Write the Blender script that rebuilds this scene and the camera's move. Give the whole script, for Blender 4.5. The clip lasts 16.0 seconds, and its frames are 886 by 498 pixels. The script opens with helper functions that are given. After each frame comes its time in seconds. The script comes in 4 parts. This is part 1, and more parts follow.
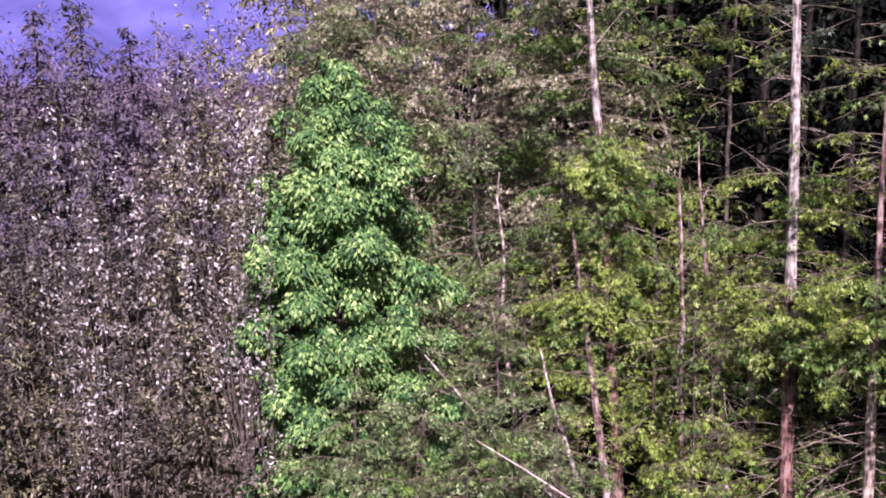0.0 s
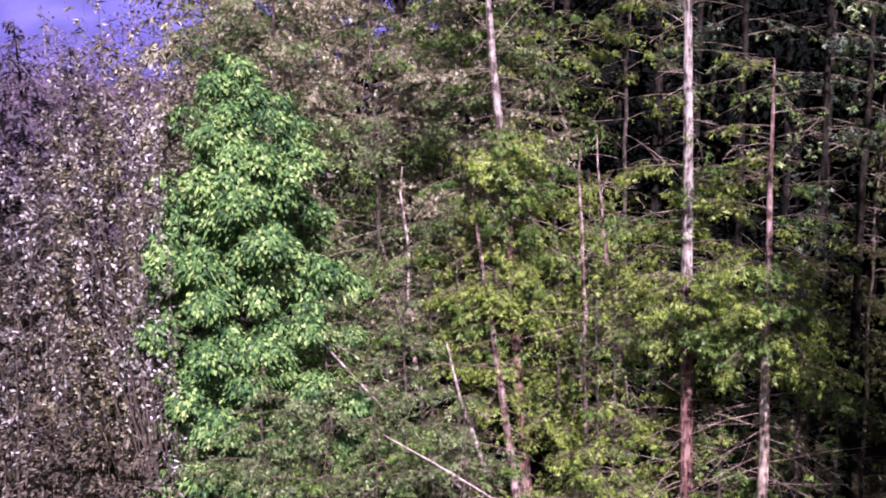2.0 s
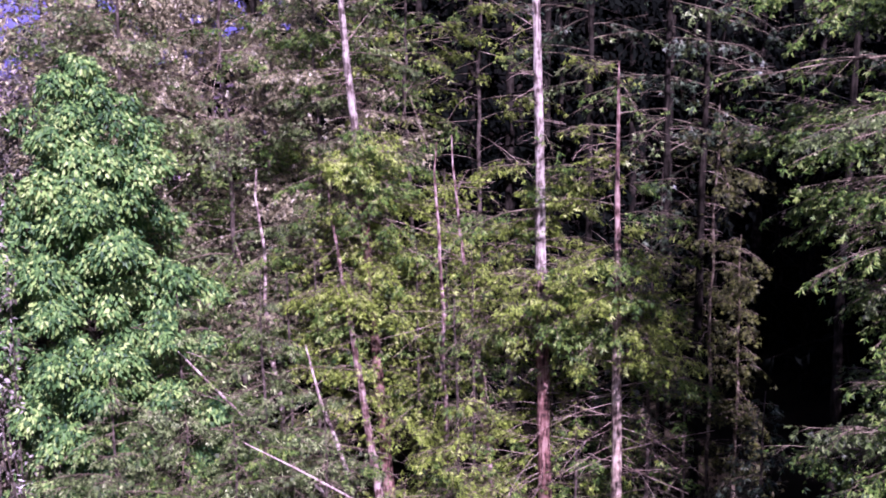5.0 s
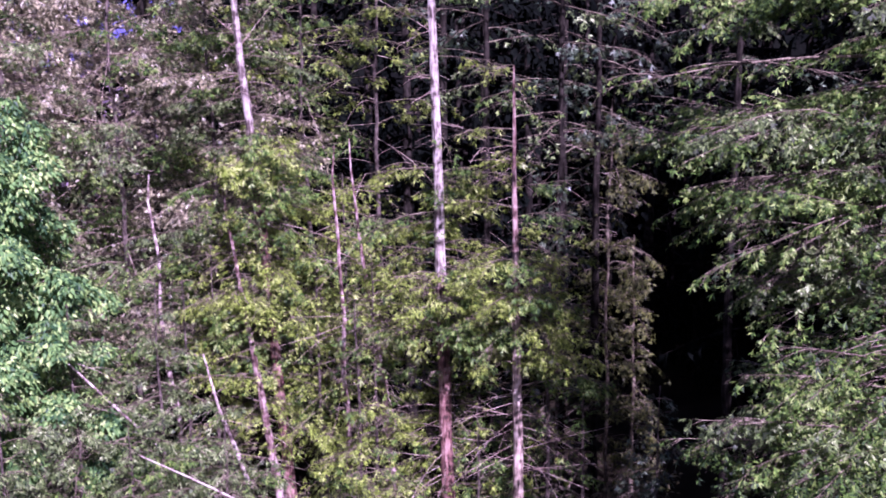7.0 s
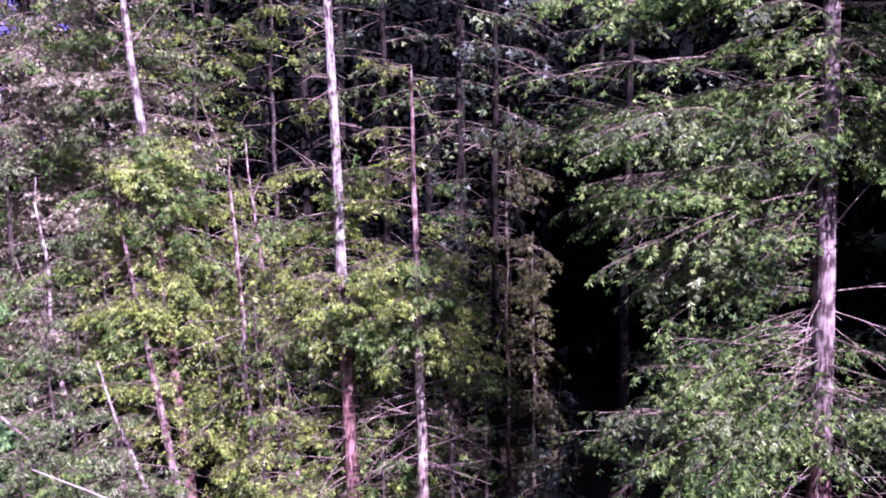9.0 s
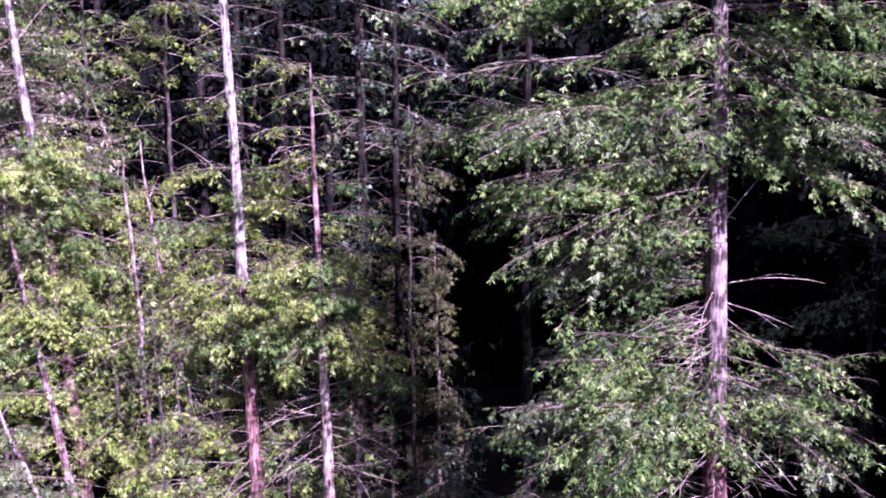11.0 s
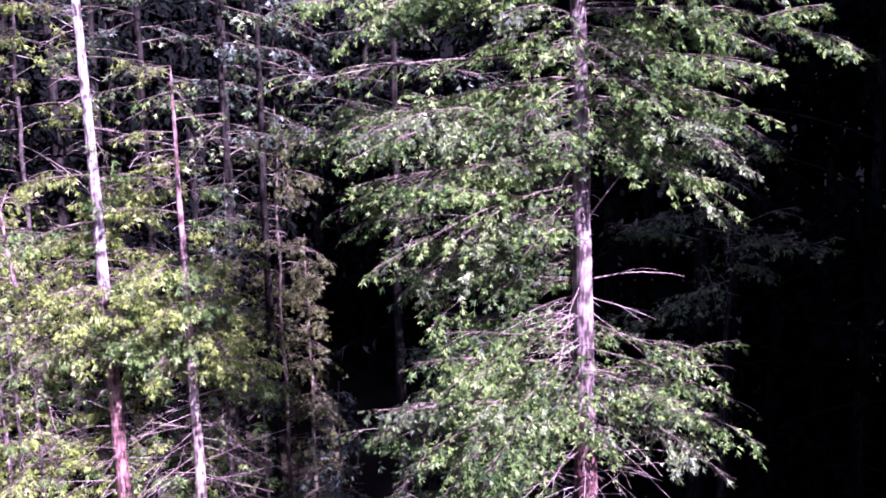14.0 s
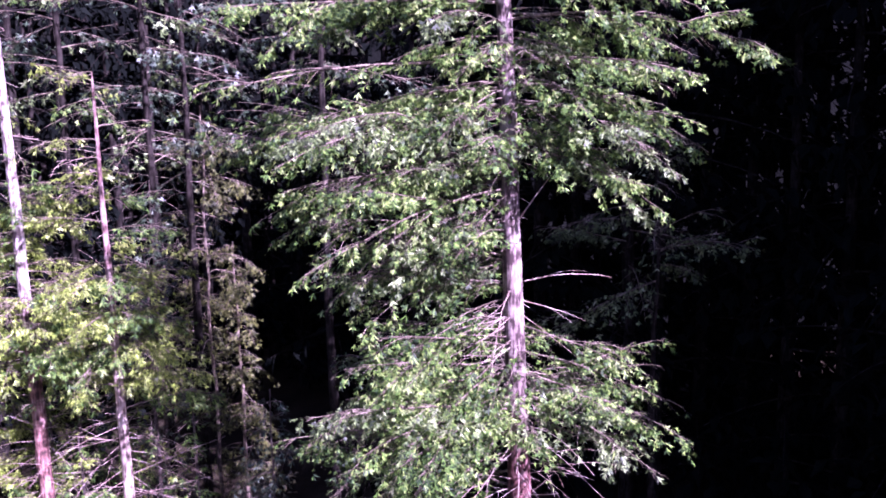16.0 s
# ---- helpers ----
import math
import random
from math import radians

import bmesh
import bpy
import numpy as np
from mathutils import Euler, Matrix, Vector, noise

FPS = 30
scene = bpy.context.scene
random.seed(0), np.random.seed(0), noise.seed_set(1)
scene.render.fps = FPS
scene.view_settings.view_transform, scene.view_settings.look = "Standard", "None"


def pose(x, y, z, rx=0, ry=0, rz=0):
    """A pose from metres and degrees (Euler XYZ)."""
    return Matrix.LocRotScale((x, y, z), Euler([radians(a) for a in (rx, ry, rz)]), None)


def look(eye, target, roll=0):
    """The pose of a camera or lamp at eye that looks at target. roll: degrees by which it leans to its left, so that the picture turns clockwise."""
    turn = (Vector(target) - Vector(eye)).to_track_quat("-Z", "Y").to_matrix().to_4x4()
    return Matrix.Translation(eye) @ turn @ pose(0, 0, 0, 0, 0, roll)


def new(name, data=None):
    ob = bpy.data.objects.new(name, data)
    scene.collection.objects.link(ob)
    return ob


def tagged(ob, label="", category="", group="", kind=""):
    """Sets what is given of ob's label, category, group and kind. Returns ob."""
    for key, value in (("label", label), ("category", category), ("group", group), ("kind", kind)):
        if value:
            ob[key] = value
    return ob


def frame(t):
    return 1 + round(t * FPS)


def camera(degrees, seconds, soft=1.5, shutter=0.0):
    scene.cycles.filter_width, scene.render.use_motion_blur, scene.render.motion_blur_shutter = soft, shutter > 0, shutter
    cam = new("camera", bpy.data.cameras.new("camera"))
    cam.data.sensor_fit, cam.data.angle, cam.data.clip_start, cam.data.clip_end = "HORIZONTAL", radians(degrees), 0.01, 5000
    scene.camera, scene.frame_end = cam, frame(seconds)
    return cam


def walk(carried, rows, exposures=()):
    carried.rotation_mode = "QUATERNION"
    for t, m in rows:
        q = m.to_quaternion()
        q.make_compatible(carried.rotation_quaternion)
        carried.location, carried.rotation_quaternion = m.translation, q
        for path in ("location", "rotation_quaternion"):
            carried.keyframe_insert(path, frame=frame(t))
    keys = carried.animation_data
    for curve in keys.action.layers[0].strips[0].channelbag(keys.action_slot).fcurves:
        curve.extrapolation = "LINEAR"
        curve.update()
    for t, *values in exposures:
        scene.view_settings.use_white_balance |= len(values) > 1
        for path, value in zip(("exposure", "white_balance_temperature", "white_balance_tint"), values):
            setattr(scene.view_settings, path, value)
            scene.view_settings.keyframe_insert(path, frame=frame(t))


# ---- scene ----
# The camera stands on one spot, high over the ground, and pans to the right.
EYE = 13.0
cam = camera(48.4, 16.0, soft=1.75, shutter=0.5)
PATH = [
    (0.0, 80.50, 0.79, -0.13), (0.5, 80.43, 0.84, -1.26), (1.0, 80.34, 0.87, -2.65), (1.5, 80.23, 0.93, -4.06),
    (2.0, 80.11, 1.02, -5.80), (2.5, 80.04, 1.01, -7.24), (3.0, 79.99, 0.89, -8.48), (3.5, 79.98, 0.83, -9.77),
    (4.0, 79.98, 0.83, -11.20), (6.5, 80.15, 0.74, -18.58), (7.0, 80.16, 0.74, -20.05), (7.5, 80.15, 0.70, -21.48),
    (8.0, 80.11, 0.72, -22.94), (8.5, 80.08, 0.69, -24.36), (9.0, 80.05, 0.76, -25.91), (11.5, 79.90, 0.74, -33.03),
    (12.0, 79.89, 0.83, -34.40), (12.5, 79.89, 0.85, -35.65), (13.0, 79.89, 0.82, -36.94), (13.5, 79.90, 0.89, -38.14),
    (14.0, 79.94, 0.90, -39.31), (14.5, 79.99, 0.95, -40.39), (15.0, 80.03, 1.00, -41.45), (15.5, 80.09, 1.03, -42.46),
    (16.0, 80.15, 1.08, -43.43),
]
EXPOSURES = [(0.0, 1.0, 6050, 43), (3.5, 1.02, 5800, 56), (7.0, 1.26, 5430, 73), (9.0, 1.5, 5400, 74), (12.0, 1.82, 5330, 77), (16.0, 2.34, 5330, 81)]
walk(cam, [(t, pose(0, 0, EYE, rx, ry, rz)) for t, rx, ry, rz in PATH], EXPOSURES)

# ---- light: a clear day, the sun high behind the camera ----
SUN_EL, SUN_AZ = 42.0, 178.0  # azimuth from +y towards +x
world = bpy.data.worlds.new("world")
scene.world = world
world.use_nodes = True
wn = world.node_tree.nodes
sky = wn.new("ShaderNodeTexSky")
sky.sky_type, sky.sun_disc = "NISHITA", False
sky.sun_elevation, sky.sun_rotation = radians(SUN_EL), radians(SUN_AZ)
wn["Background"].inputs["Strength"].default_value = 0.036
world.node_tree.links.new(sky.outputs[0], wn["Background"].inputs["Color"])
sun = new("sun", bpy.data.lights.new("sun", "SUN"))
sun.data.energy, sun.data.angle, sun.data.color = 5.0, radians(0.5), (1.0, 0.96, 0.92)
sa, se = radians(SUN_AZ), radians(SUN_EL)
sun.matrix_world = look((math.sin(sa) * math.cos(se) * 60, math.cos(sa) * math.cos(se) * 60, math.sin(se) * 60), (0, 0, 0))


# ---- materials ----
def shader(name):
    m = bpy.data.materials.new(name)
    m.use_nodes = True
    return m, m.node_tree.nodes, m.node_tree.links, m.node_tree.nodes["Principled BSDF"]


def ramp(nodes, stops):
    r = nodes.new("ShaderNodeValToRGB")
    while len(r.color_ramp.elements) < len(stops):
        r.color_ramp.elements.new(0.5)
    for e, (p, c) in zip(r.color_ramp.elements, stops):
        e.position, e.color = p, (*c, 1)
    return r


def leaf_material(name, dark, mid, pale, gloss=0.42, through_leaf=0.22, warm=None, shine=0.5):
    """Leaves that differ one from another, with patches of a slightly different hue over the crown."""
    m, n, l, b = shader(name)
    geo = n.new("ShaderNodeNewGeometry")
    tex = n.new("ShaderNodeTexNoise")
    tex.inputs["Scale"].default_value = 0.9
    tex.inputs["Detail"].default_value = 3
    pos = n.new("ShaderNodeTexCoord")
    l.new(pos.outputs["Object"], tex.inputs["Vector"])
    mix = n.new("ShaderNodeMath")
    mix.operation = "MULTIPLY_ADD"
    mix.inputs[1].default_value = 0.8
    l.new(geo.outputs["Random Per Island"], mix.inputs[0])
    sc = n.new("ShaderNodeMath")
    sc.operation = "MULTIPLY_ADD"
    sc.inputs[1].default_value, sc.inputs[2].default_value = 1.1, -0.5
    l.new(tex.outputs["Fac"], sc.inputs[0])
    l.new(sc.outputs[0], mix.inputs[2])
    # the pale end, on few leaves, paints in the glints of sunlit foliage
    r = ramp(n, [(0.14, dark), (0.56, mid), (0.76, warm or mid), (0.9, pale)])
    l.new(mix.outputs[0], r.inputs[0])
    l.new(r.outputs[0], b.inputs["Base Color"])
    b.inputs["Roughness"].default_value = gloss
    b.inputs["Specular IOR Level"].default_value = shine
    tr = n.new("ShaderNodeBsdfTranslucent")
    l.new(r.outputs[0], tr.inputs["Color"])
    ms = n.new("ShaderNodeMixShader")
    ms.inputs[0].default_value = through_leaf
    l.new(b.outputs[0], ms.inputs[1])
    l.new(tr.outputs[0], ms.inputs[2])
    l.new(ms.outputs[0], n["Material Output"].inputs["Surface"])
    return m


RED_FOOT = ((0.035, 0.016, 0.013), (0.19, 0.09, 0.075), (0.36, 0.23, 0.2))
DARK_RED_FOOT = ((0.016, 0.007, 0.006), (0.1, 0.036, 0.032), (0.22, 0.11, 0.1))
TAN_FOOT = ((0.09, 0.062, 0.05), (0.34, 0.255, 0.2), (0.56, 0.47, 0.39))


def bark_material(name, dark, mid, pale, scale=3.0, turn=None, shine=0.4, foot=RED_FOOT):
    """Bark: furrows along the stem, pale lichen patches and dark scars."""
    m, n, l, b = shader(name)
    pos = n.new("ShaderNodeTexCoord")
    mp = n.new("ShaderNodeMapping")
    mp.inputs["Scale"].default_value = (scale * 4, scale * 4, scale * 0.7)
    l.new(pos.outputs["Object"], mp.inputs["Vector"])
    t1 = n.new("ShaderNodeTexNoise")
    t1.inputs["Scale"].default_value, t1.inputs["Detail"].default_value = 1.6, 6
    l.new(mp.outputs[0], t1.inputs["Vector"])
    t2 = n.new("ShaderNodeTexNoise")
    t2.inputs["Scale"].default_value, t2.inputs["Detail"].default_value = 1.9, 5
    rings = n.new("ShaderNodeMapping")
    rings.inputs["Scale"].default_value = (1.6, 1.6, 2.2)
    l.new(pos.outputs["Object"], rings.inputs["Vector"])
    l.new(rings.outputs[0], t2.inputs["Vector"])
    av = n.new("ShaderNodeMix")
    av.inputs[0].default_value = 0.5
    l.new(t1.outputs["Fac"], av.inputs[2])
    l.new(t2.outputs["Fac"], av.inputs[3])
    r = ramp(n, [(0.43, dark), (0.505, mid), (0.585, pale)])
    l.new(av.outputs[0], r.inputs[0])
    colour = r.outputs[0]
    if turn:  # older, rougher bark of another colour on the lower stem
        low = ramp(n, list(zip((0.42, 0.505, 0.6), foot)))
        l.new(av.outputs[0], low.inputs[0])
        sep = n.new("ShaderNodeSeparateXYZ")
        l.new(pos.outputs["Object"], sep.inputs[0])
        wav = n.new("ShaderNodeMath")
        wav.operation = "MULTIPLY_ADD"
        wav.inputs[1].default_value = 3.0
        l.new(t2.outputs["Fac"], wav.inputs[0])
        l.new(sep.outputs["Z"], wav.inputs[2])
        span = n.new("ShaderNodeMapRange")
        span.inputs["From Min"].default_value, span.inputs["From Max"].default_value = turn + 0.8, turn + 2.2
        l.new(wav.outputs[0], span.inputs["Value"])
        two = n.new("ShaderNodeMix")
        two.data_type = "RGBA"
        l.new(span.outputs[0], two.inputs[0])
        l.new(low.outputs[0], two.inputs[6])
        l.new(colour, two.inputs[7])
        colour = two.outputs[2]
    l.new(colour, b.inputs["Base Color"])
    b.inputs["Specular IOR Level"].default_value = shine
    b.inputs["Roughness"].default_value = 0.85
    bump = n.new("ShaderNodeBump")
    bump.inputs["Strength"].default_value, bump.inputs["Distance"].default_value = 0.6, 0.03
    l.new(t1.outputs["Fac"], bump.inputs["Height"])
    l.new(bump.outputs[0], b.inputs["Normal"])
    return m


def ground_material(name, dark, mid, pale):
    m, n, l, b = shader(name)
    pos = n.new("ShaderNodeTexCoord")
    t1 = n.new("ShaderNodeTexNoise")
    t1.inputs["Scale"].default_value, t1.inputs["Detail"].default_value = 0.35, 8
    l.new(pos.outputs["Object"], t1.inputs["Vector"])
    r = ramp(n, [(0.35, dark), (0.5, mid), (0.66, pale)])
    l.new(t1.outputs["Fac"], r.inputs[0])
    l.new(r.outputs[0], b.inputs["Base Color"])
    b.inputs["Specular IOR Level"].default_value = 0.05
    b.inputs["Roughness"].default_value = 0.95
    t2 = n.new("ShaderNodeTexNoise")
    t2.inputs["Scale"].default_value, t2.inputs["Detail"].default_value = 9, 6
    l.new(pos.outputs["Object"], t2.inputs["Vector"])
    bump = n.new("ShaderNodeBump")
    bump.inputs["Strength"].default_value, bump.inputs["Distance"].default_value = 0.8, 0.08
    l.new(t2.outputs["Fac"], bump.inputs["Height"])
    l.new(bump.outputs[0], b.inputs["Normal"])
    return m


LEAF_FIR = leaf_material("fir_needles", (0.02, 0.045, 0.016), (0.1, 0.2, 0.034), (0.38, 0.5, 0.17), 0.5, 0.24, (0.24, 0.34, 0.075), 0.2)
LEAF_BLUE = leaf_material("hemlock_needles", (0.018, 0.036, 0.024), (0.065, 0.11, 0.056), (0.25, 0.32, 0.21), 0.42, 0.2, (0.12, 0.16, 0.085))
LEAF_YELLOW = leaf_material("yellow_green_needles", (0.045, 0.06, 0.014), (0.25, 0.36, 0.05), (0.6, 0.7, 0.25), 0.5, 0.3, (0.4, 0.51, 0.1), 0.25)
LEAF_BRIGHT = leaf_material("bright_green_leaves", (0.024, 0.075, 0.028), (0.14, 0.29, 0.08), (0.47, 0.62, 0.23), 0.5, 0.22, (0.31, 0.46, 0.13), 0.25)
LEAF_SAGE = leaf_material("sage_green_needles", (0.026, 0.04, 0.018), (0.12, 0.185, 0.055), (0.52, 0.6, 0.32), 0.5, 0.22, (0.25, 0.34, 0.125), 0.28)
LEAF_OLIVE = leaf_material("olive_brown_needles", (0.06, 0.058, 0.034), (0.35, 0.33, 0.185), (0.78, 0.74, 0.6), 0.45, 0.3, (0.52, 0.47, 0.28))
LEAF_PALE = leaf_material("pale_leaves", (0.1, 0.085, 0.07), (0.36, 0.32, 0.29), (0.85, 0.8, 0.81), 0.5, 0.25, (0.6, 0.55, 0.54))
LEAF_GREY = leaf_material("grey_brush_leaves", (0.02, 0.018, 0.017), (0.125, 0.115, 0.098), (0.3, 0.27, 0.26), 0.55, 0.2, (0.18, 0.16, 0.145))
LEAF_BROWN = leaf_material("brown_shrub_leaves", (0.018, 0.015, 0.012), (0.1, 0.08, 0.058), (0.27, 0.23, 0.19), 0.6, 0.2, (0.16, 0.127, 0.09))
LEAF_RUST = leaf_material("olive_shrub_leaves", (0.026, 0.026, 0.015), (0.15, 0.14, 0.065), (0.36, 0.33, 0.22), 0.6, 0.2, (0.24, 0.21, 0.1))
# far needles and twigs: violet distance haze is mixed into their own colours
LEAF_FAR = leaf_material("hazed_conifer_needles", (0.062, 0.045, 0.068), (0.12, 0.09, 0.128), (0.18, 0.14, 0.18), 0.8, 0.1)
LEAF_BARE = leaf_material("hazed_bare_twigs", (0.14, 0.098, 0.145), (0.24, 0.17, 0.23), (0.32, 0.235, 0.3), 0.8, 0.1)
LEAF_MOSS = leaf_material("mossy_leaves", (0.022, 0.027, 0.008), (0.11, 0.13, 0.026), (0.2, 0.22, 0.06), 0.6, 0.3, (0.15, 0.165, 0.034))
# near-black needles: the deep forest's shade is put into the colour
LEAF_SHADE = leaf_material("shade_dark_needles", (0.0025, 0.0035, 0.003), (0.0035, 0.005, 0.004), (0.005, 0.007, 0.0055), 0.9, 0.0, None, 0.03)
BARK_FIR = bark_material("fir_bark", (0.04, 0.024, 0.021), (0.19, 0.14, 0.12), (0.34, 0.28, 0.25), 3.0, 6.4, foot=DARK_RED_FOOT)
BARK_SLIM = bark_material("slender_fir_bark", (0.07, 0.05, 0.044), (0.3, 0.25, 0.22), (0.5, 0.45, 0.41), 3.0, 7.6)
BARK_OLD = bark_material("old_fir_bark", (0.07, 0.05, 0.044), (0.3, 0.25, 0.22), (0.5, 0.45, 0.41), 3.0, 10.8)
BARK_PALE = bark_material("pale_bark", (0.13, 0.09, 0.08), (0.4, 0.31, 0.28), (0.62, 0.54, 0.5))
BARK_MATE = bark_material("blotched_fir_bark", (0.06, 0.03, 0.026), (0.2, 0.115, 0.1), (0.4, 0.29, 0.26), 3.0, 7.2, foot=TAN_FOOT)
BARK_RED = bark_material("reddish_bark", (0.07, 0.036, 0.03), (0.24, 0.15, 0.135), (0.46, 0.36, 0.34))
# near-black bark: the shade inside crowns and woods is put into its colour
BARK_DARK = bark_material("shade_dark_bark", (0.008, 0.007, 0.006), (0.018, 0.015, 0.012), (0.035, 0.03, 0.025), 3.0, None, 0.05)
BRANCH = bark_material("branch_bark", (0.045, 0.033, 0.022), (0.12, 0.092, 0.062), (0.31, 0.255, 0.185), 8)
YOUNG_BARK = bark_material("young_bark", (0.03, 0.022, 0.018), (0.07, 0.052, 0.042), (0.15, 0.12, 0.1), 8)
TWIG = bark_material("twig_bark", (0.17, 0.11, 0.085), (0.36, 0.265, 0.215), (0.54, 0.45, 0.38), 8)
MIX_EDGE = (LEAF_FIR, LEAF_FIR, LEAF_FIR, LEAF_SAGE)
MIX_SKIRT = (LEAF_SAGE, LEAF_SAGE, LEAF_SAGE, LEAF_FIR)
MIX_FIR = (LEAF_FIR, LEAF_FIR, LEAF_YELLOW, LEAF_YELLOW)
MIX_OLIVE = (LEAF_OLIVE, LEAF_OLIVE, LEAF_SAGE, LEAF_FIR)
MIX_GOLD = (LEAF_YELLOW, LEAF_YELLOW, LEAF_FIR)
FLOOR = ground_material("forest_floor", (0.012, 0.01, 0.007), (0.024, 0.019, 0.012), (0.042, 0.036, 0.022))

RNG = np.random.default_rng(7)


# ---- mesh building ----
def mesh_object(name, verts, quads, tris, material, parent=None, label="", smooth=True):
    """One mesh object from arrays of corners, four-sided and three-sided faces."""
    verts = np.asarray(verts, np.float32).reshape(-1, 3)
    quads = np.asarray(quads, np.int32).reshape(-1, 4)
    tris = np.asarray(tris, np.int32).reshape(-1, 3)
    me = bpy.data.meshes.new(name)
    me.vertices.add(len(verts))
    me.vertices.foreach_set("co", verts.ravel())
    me.loops.add(quads.size + tris.size)
    me.loops.foreach_set("vertex_index", np.concatenate([quads.ravel(), tris.ravel()]))
    me.polygons.add(len(quads) + len(tris))
    starts = np.concatenate([np.arange(len(quads)) * 4, quads.size + np.arange(len(tris)) * 3]).astype(np.int32)
    me.polygons.foreach_set("loop_start", starts)
    me.polygons.foreach_set("use_smooth", np.full(len(starts), smooth))
    me.update(calc_edges=True)
    me.validate()
    me.materials.append(material)
    ob = new(name, me)
    ob.parent = parent
    if label:
        tagged(ob, label)
    return ob


def tube(path, radii, sides=6):
    """A tapering round stem along a path: corners and four-sided faces, closed to a point at its end."""
    path, radii = np.asarray(path, float), np.asarray(radii, float)
    tang = np.gradient(path, axis=0)
    tang /= np.linalg.norm(tang, axis=1)[:, None] + 1e-9
    ref = np.array([0.0, 0.0, 1.0]) if abs(tang[0, 2]) < 0.8 else np.array([1.0, 0.0, 0.0])
    u = np.cross(tang, ref)
    u /= np.linalg.norm(u, axis=1)[:, None] + 1e-9
    v = np.cross(tang, u)
    a = np.linspace(0, 2 * np.pi, sides, endpoint=False)
    ring = path[:, None] + radii[:, None, None] * (np.cos(a)[None, :, None] * u[:, None] + np.sin(a)[None, :, None] * v[:, None])
    n = len(path)
    i, j = np.meshgrid(np.arange(n - 1), np.arange(sides), indexing="ij")
    k = (j + 1) % sides
    faces = np.stack([i * sides + j, i * sides + k, (i + 1) * sides + k, (i + 1) * sides + j], -1).reshape(-1, 4)
    return ring.reshape(-1, 3), faces


def join(pieces):
    """Several (corners, faces) as one."""
    vs, fs, off = [], [], 0
    for v, f in pieces:
        vs.append(v)
        fs.append(f + off)
        off += len(v)
    return np.concatenate(vs), np.concatenate(fs)


def unit(v):
    return v / (np.linalg.norm(v, axis=-1, keepdims=True) + 1e-9)


def leaves(p, d, w, length, width):
    """Folded, pointed leaves: corners and three-sided faces, two to a leaf."""
    n = len(p)
    d, w = unit(d), unit(w)
    up = unit(np.cross(w, d))
    length, width = np.broadcast_to(length, n)[:, None], np.broadcast_to(width, n)[:, None]
    mid = p + d * length * 0.42 + up * width * 0.12
    tip = p + d * length - up * length * 0.12
    v = np.stack([p, mid + w * width * 0.5, tip, mid - w * width * 0.5], 1).reshape(-1, 3)
    b = np.arange(n)[:, None] * 4
    return v, np.concatenate([b + [0, 1, 2], b + [0, 2, 3]], 0)


def sprigs(p, d, w, length, width):
    """Small hanging sprigs: a middle blade with a shorter one on each side of it, set along its length."""
    n = len(p)
    d, w = unit(d + np.array([0, 0, -0.2])), unit(w)
    length, width = np.broadcast_to(length, n)[:, None], np.broadcast_to(width, n)[:, None]
    v = []
    for at, side, far in ((0.0, 0.0, 1.0), (0.16, -0.85, 0.66), (0.34, 0.8, 0.6)):
        root = p + d * length * at
        dk = unit(d + w * side)
        across = unit(np.cross(dk, np.cross(w, d))) * width * 0.36
        v += [root, root + dk * length * 0.5 * far + across, root + dk * length * far]
    return np.stack(v, 1).reshape(-1, 3), np.arange(n * 9).reshape(-1, 3)


def limb_path(start, az, length, rise, sag, n=9, wiggle=0.05):
    """A limb's line: out along az (radians from +x), rising and then sagging."""
    u = np.linspace(0, 1, n)
    bend = np.cumsum(RNG.normal(0, wiggle, n))
    a = az + bend * 0.6
    step = length / (n - 1)
    xy = np.cumsum(np.stack([np.cos(a), np.sin(a)], 1) * step, 0)
    xy -= xy[0]
    z = length * (rise * u - sag * u ** 2) + np.cumsum(RNG.normal(0, wiggle * 0.25, n)) * step
    return np.column_stack([xy, z - z[0]]) + start


CLUMP = [(RNG.normal(0, 1, 3), RNG.uniform(0, 6.28)) for _ in range(7)]


def clump(p, size):
    """A smooth field over space, about -1 to 1, that opens gaps between tufts."""
    total = np.zeros(len(p))
    for w, ph in CLUMP:
        total += np.sin(p @ (w * (3.2 / size)) + ph)
    return total / 3.2


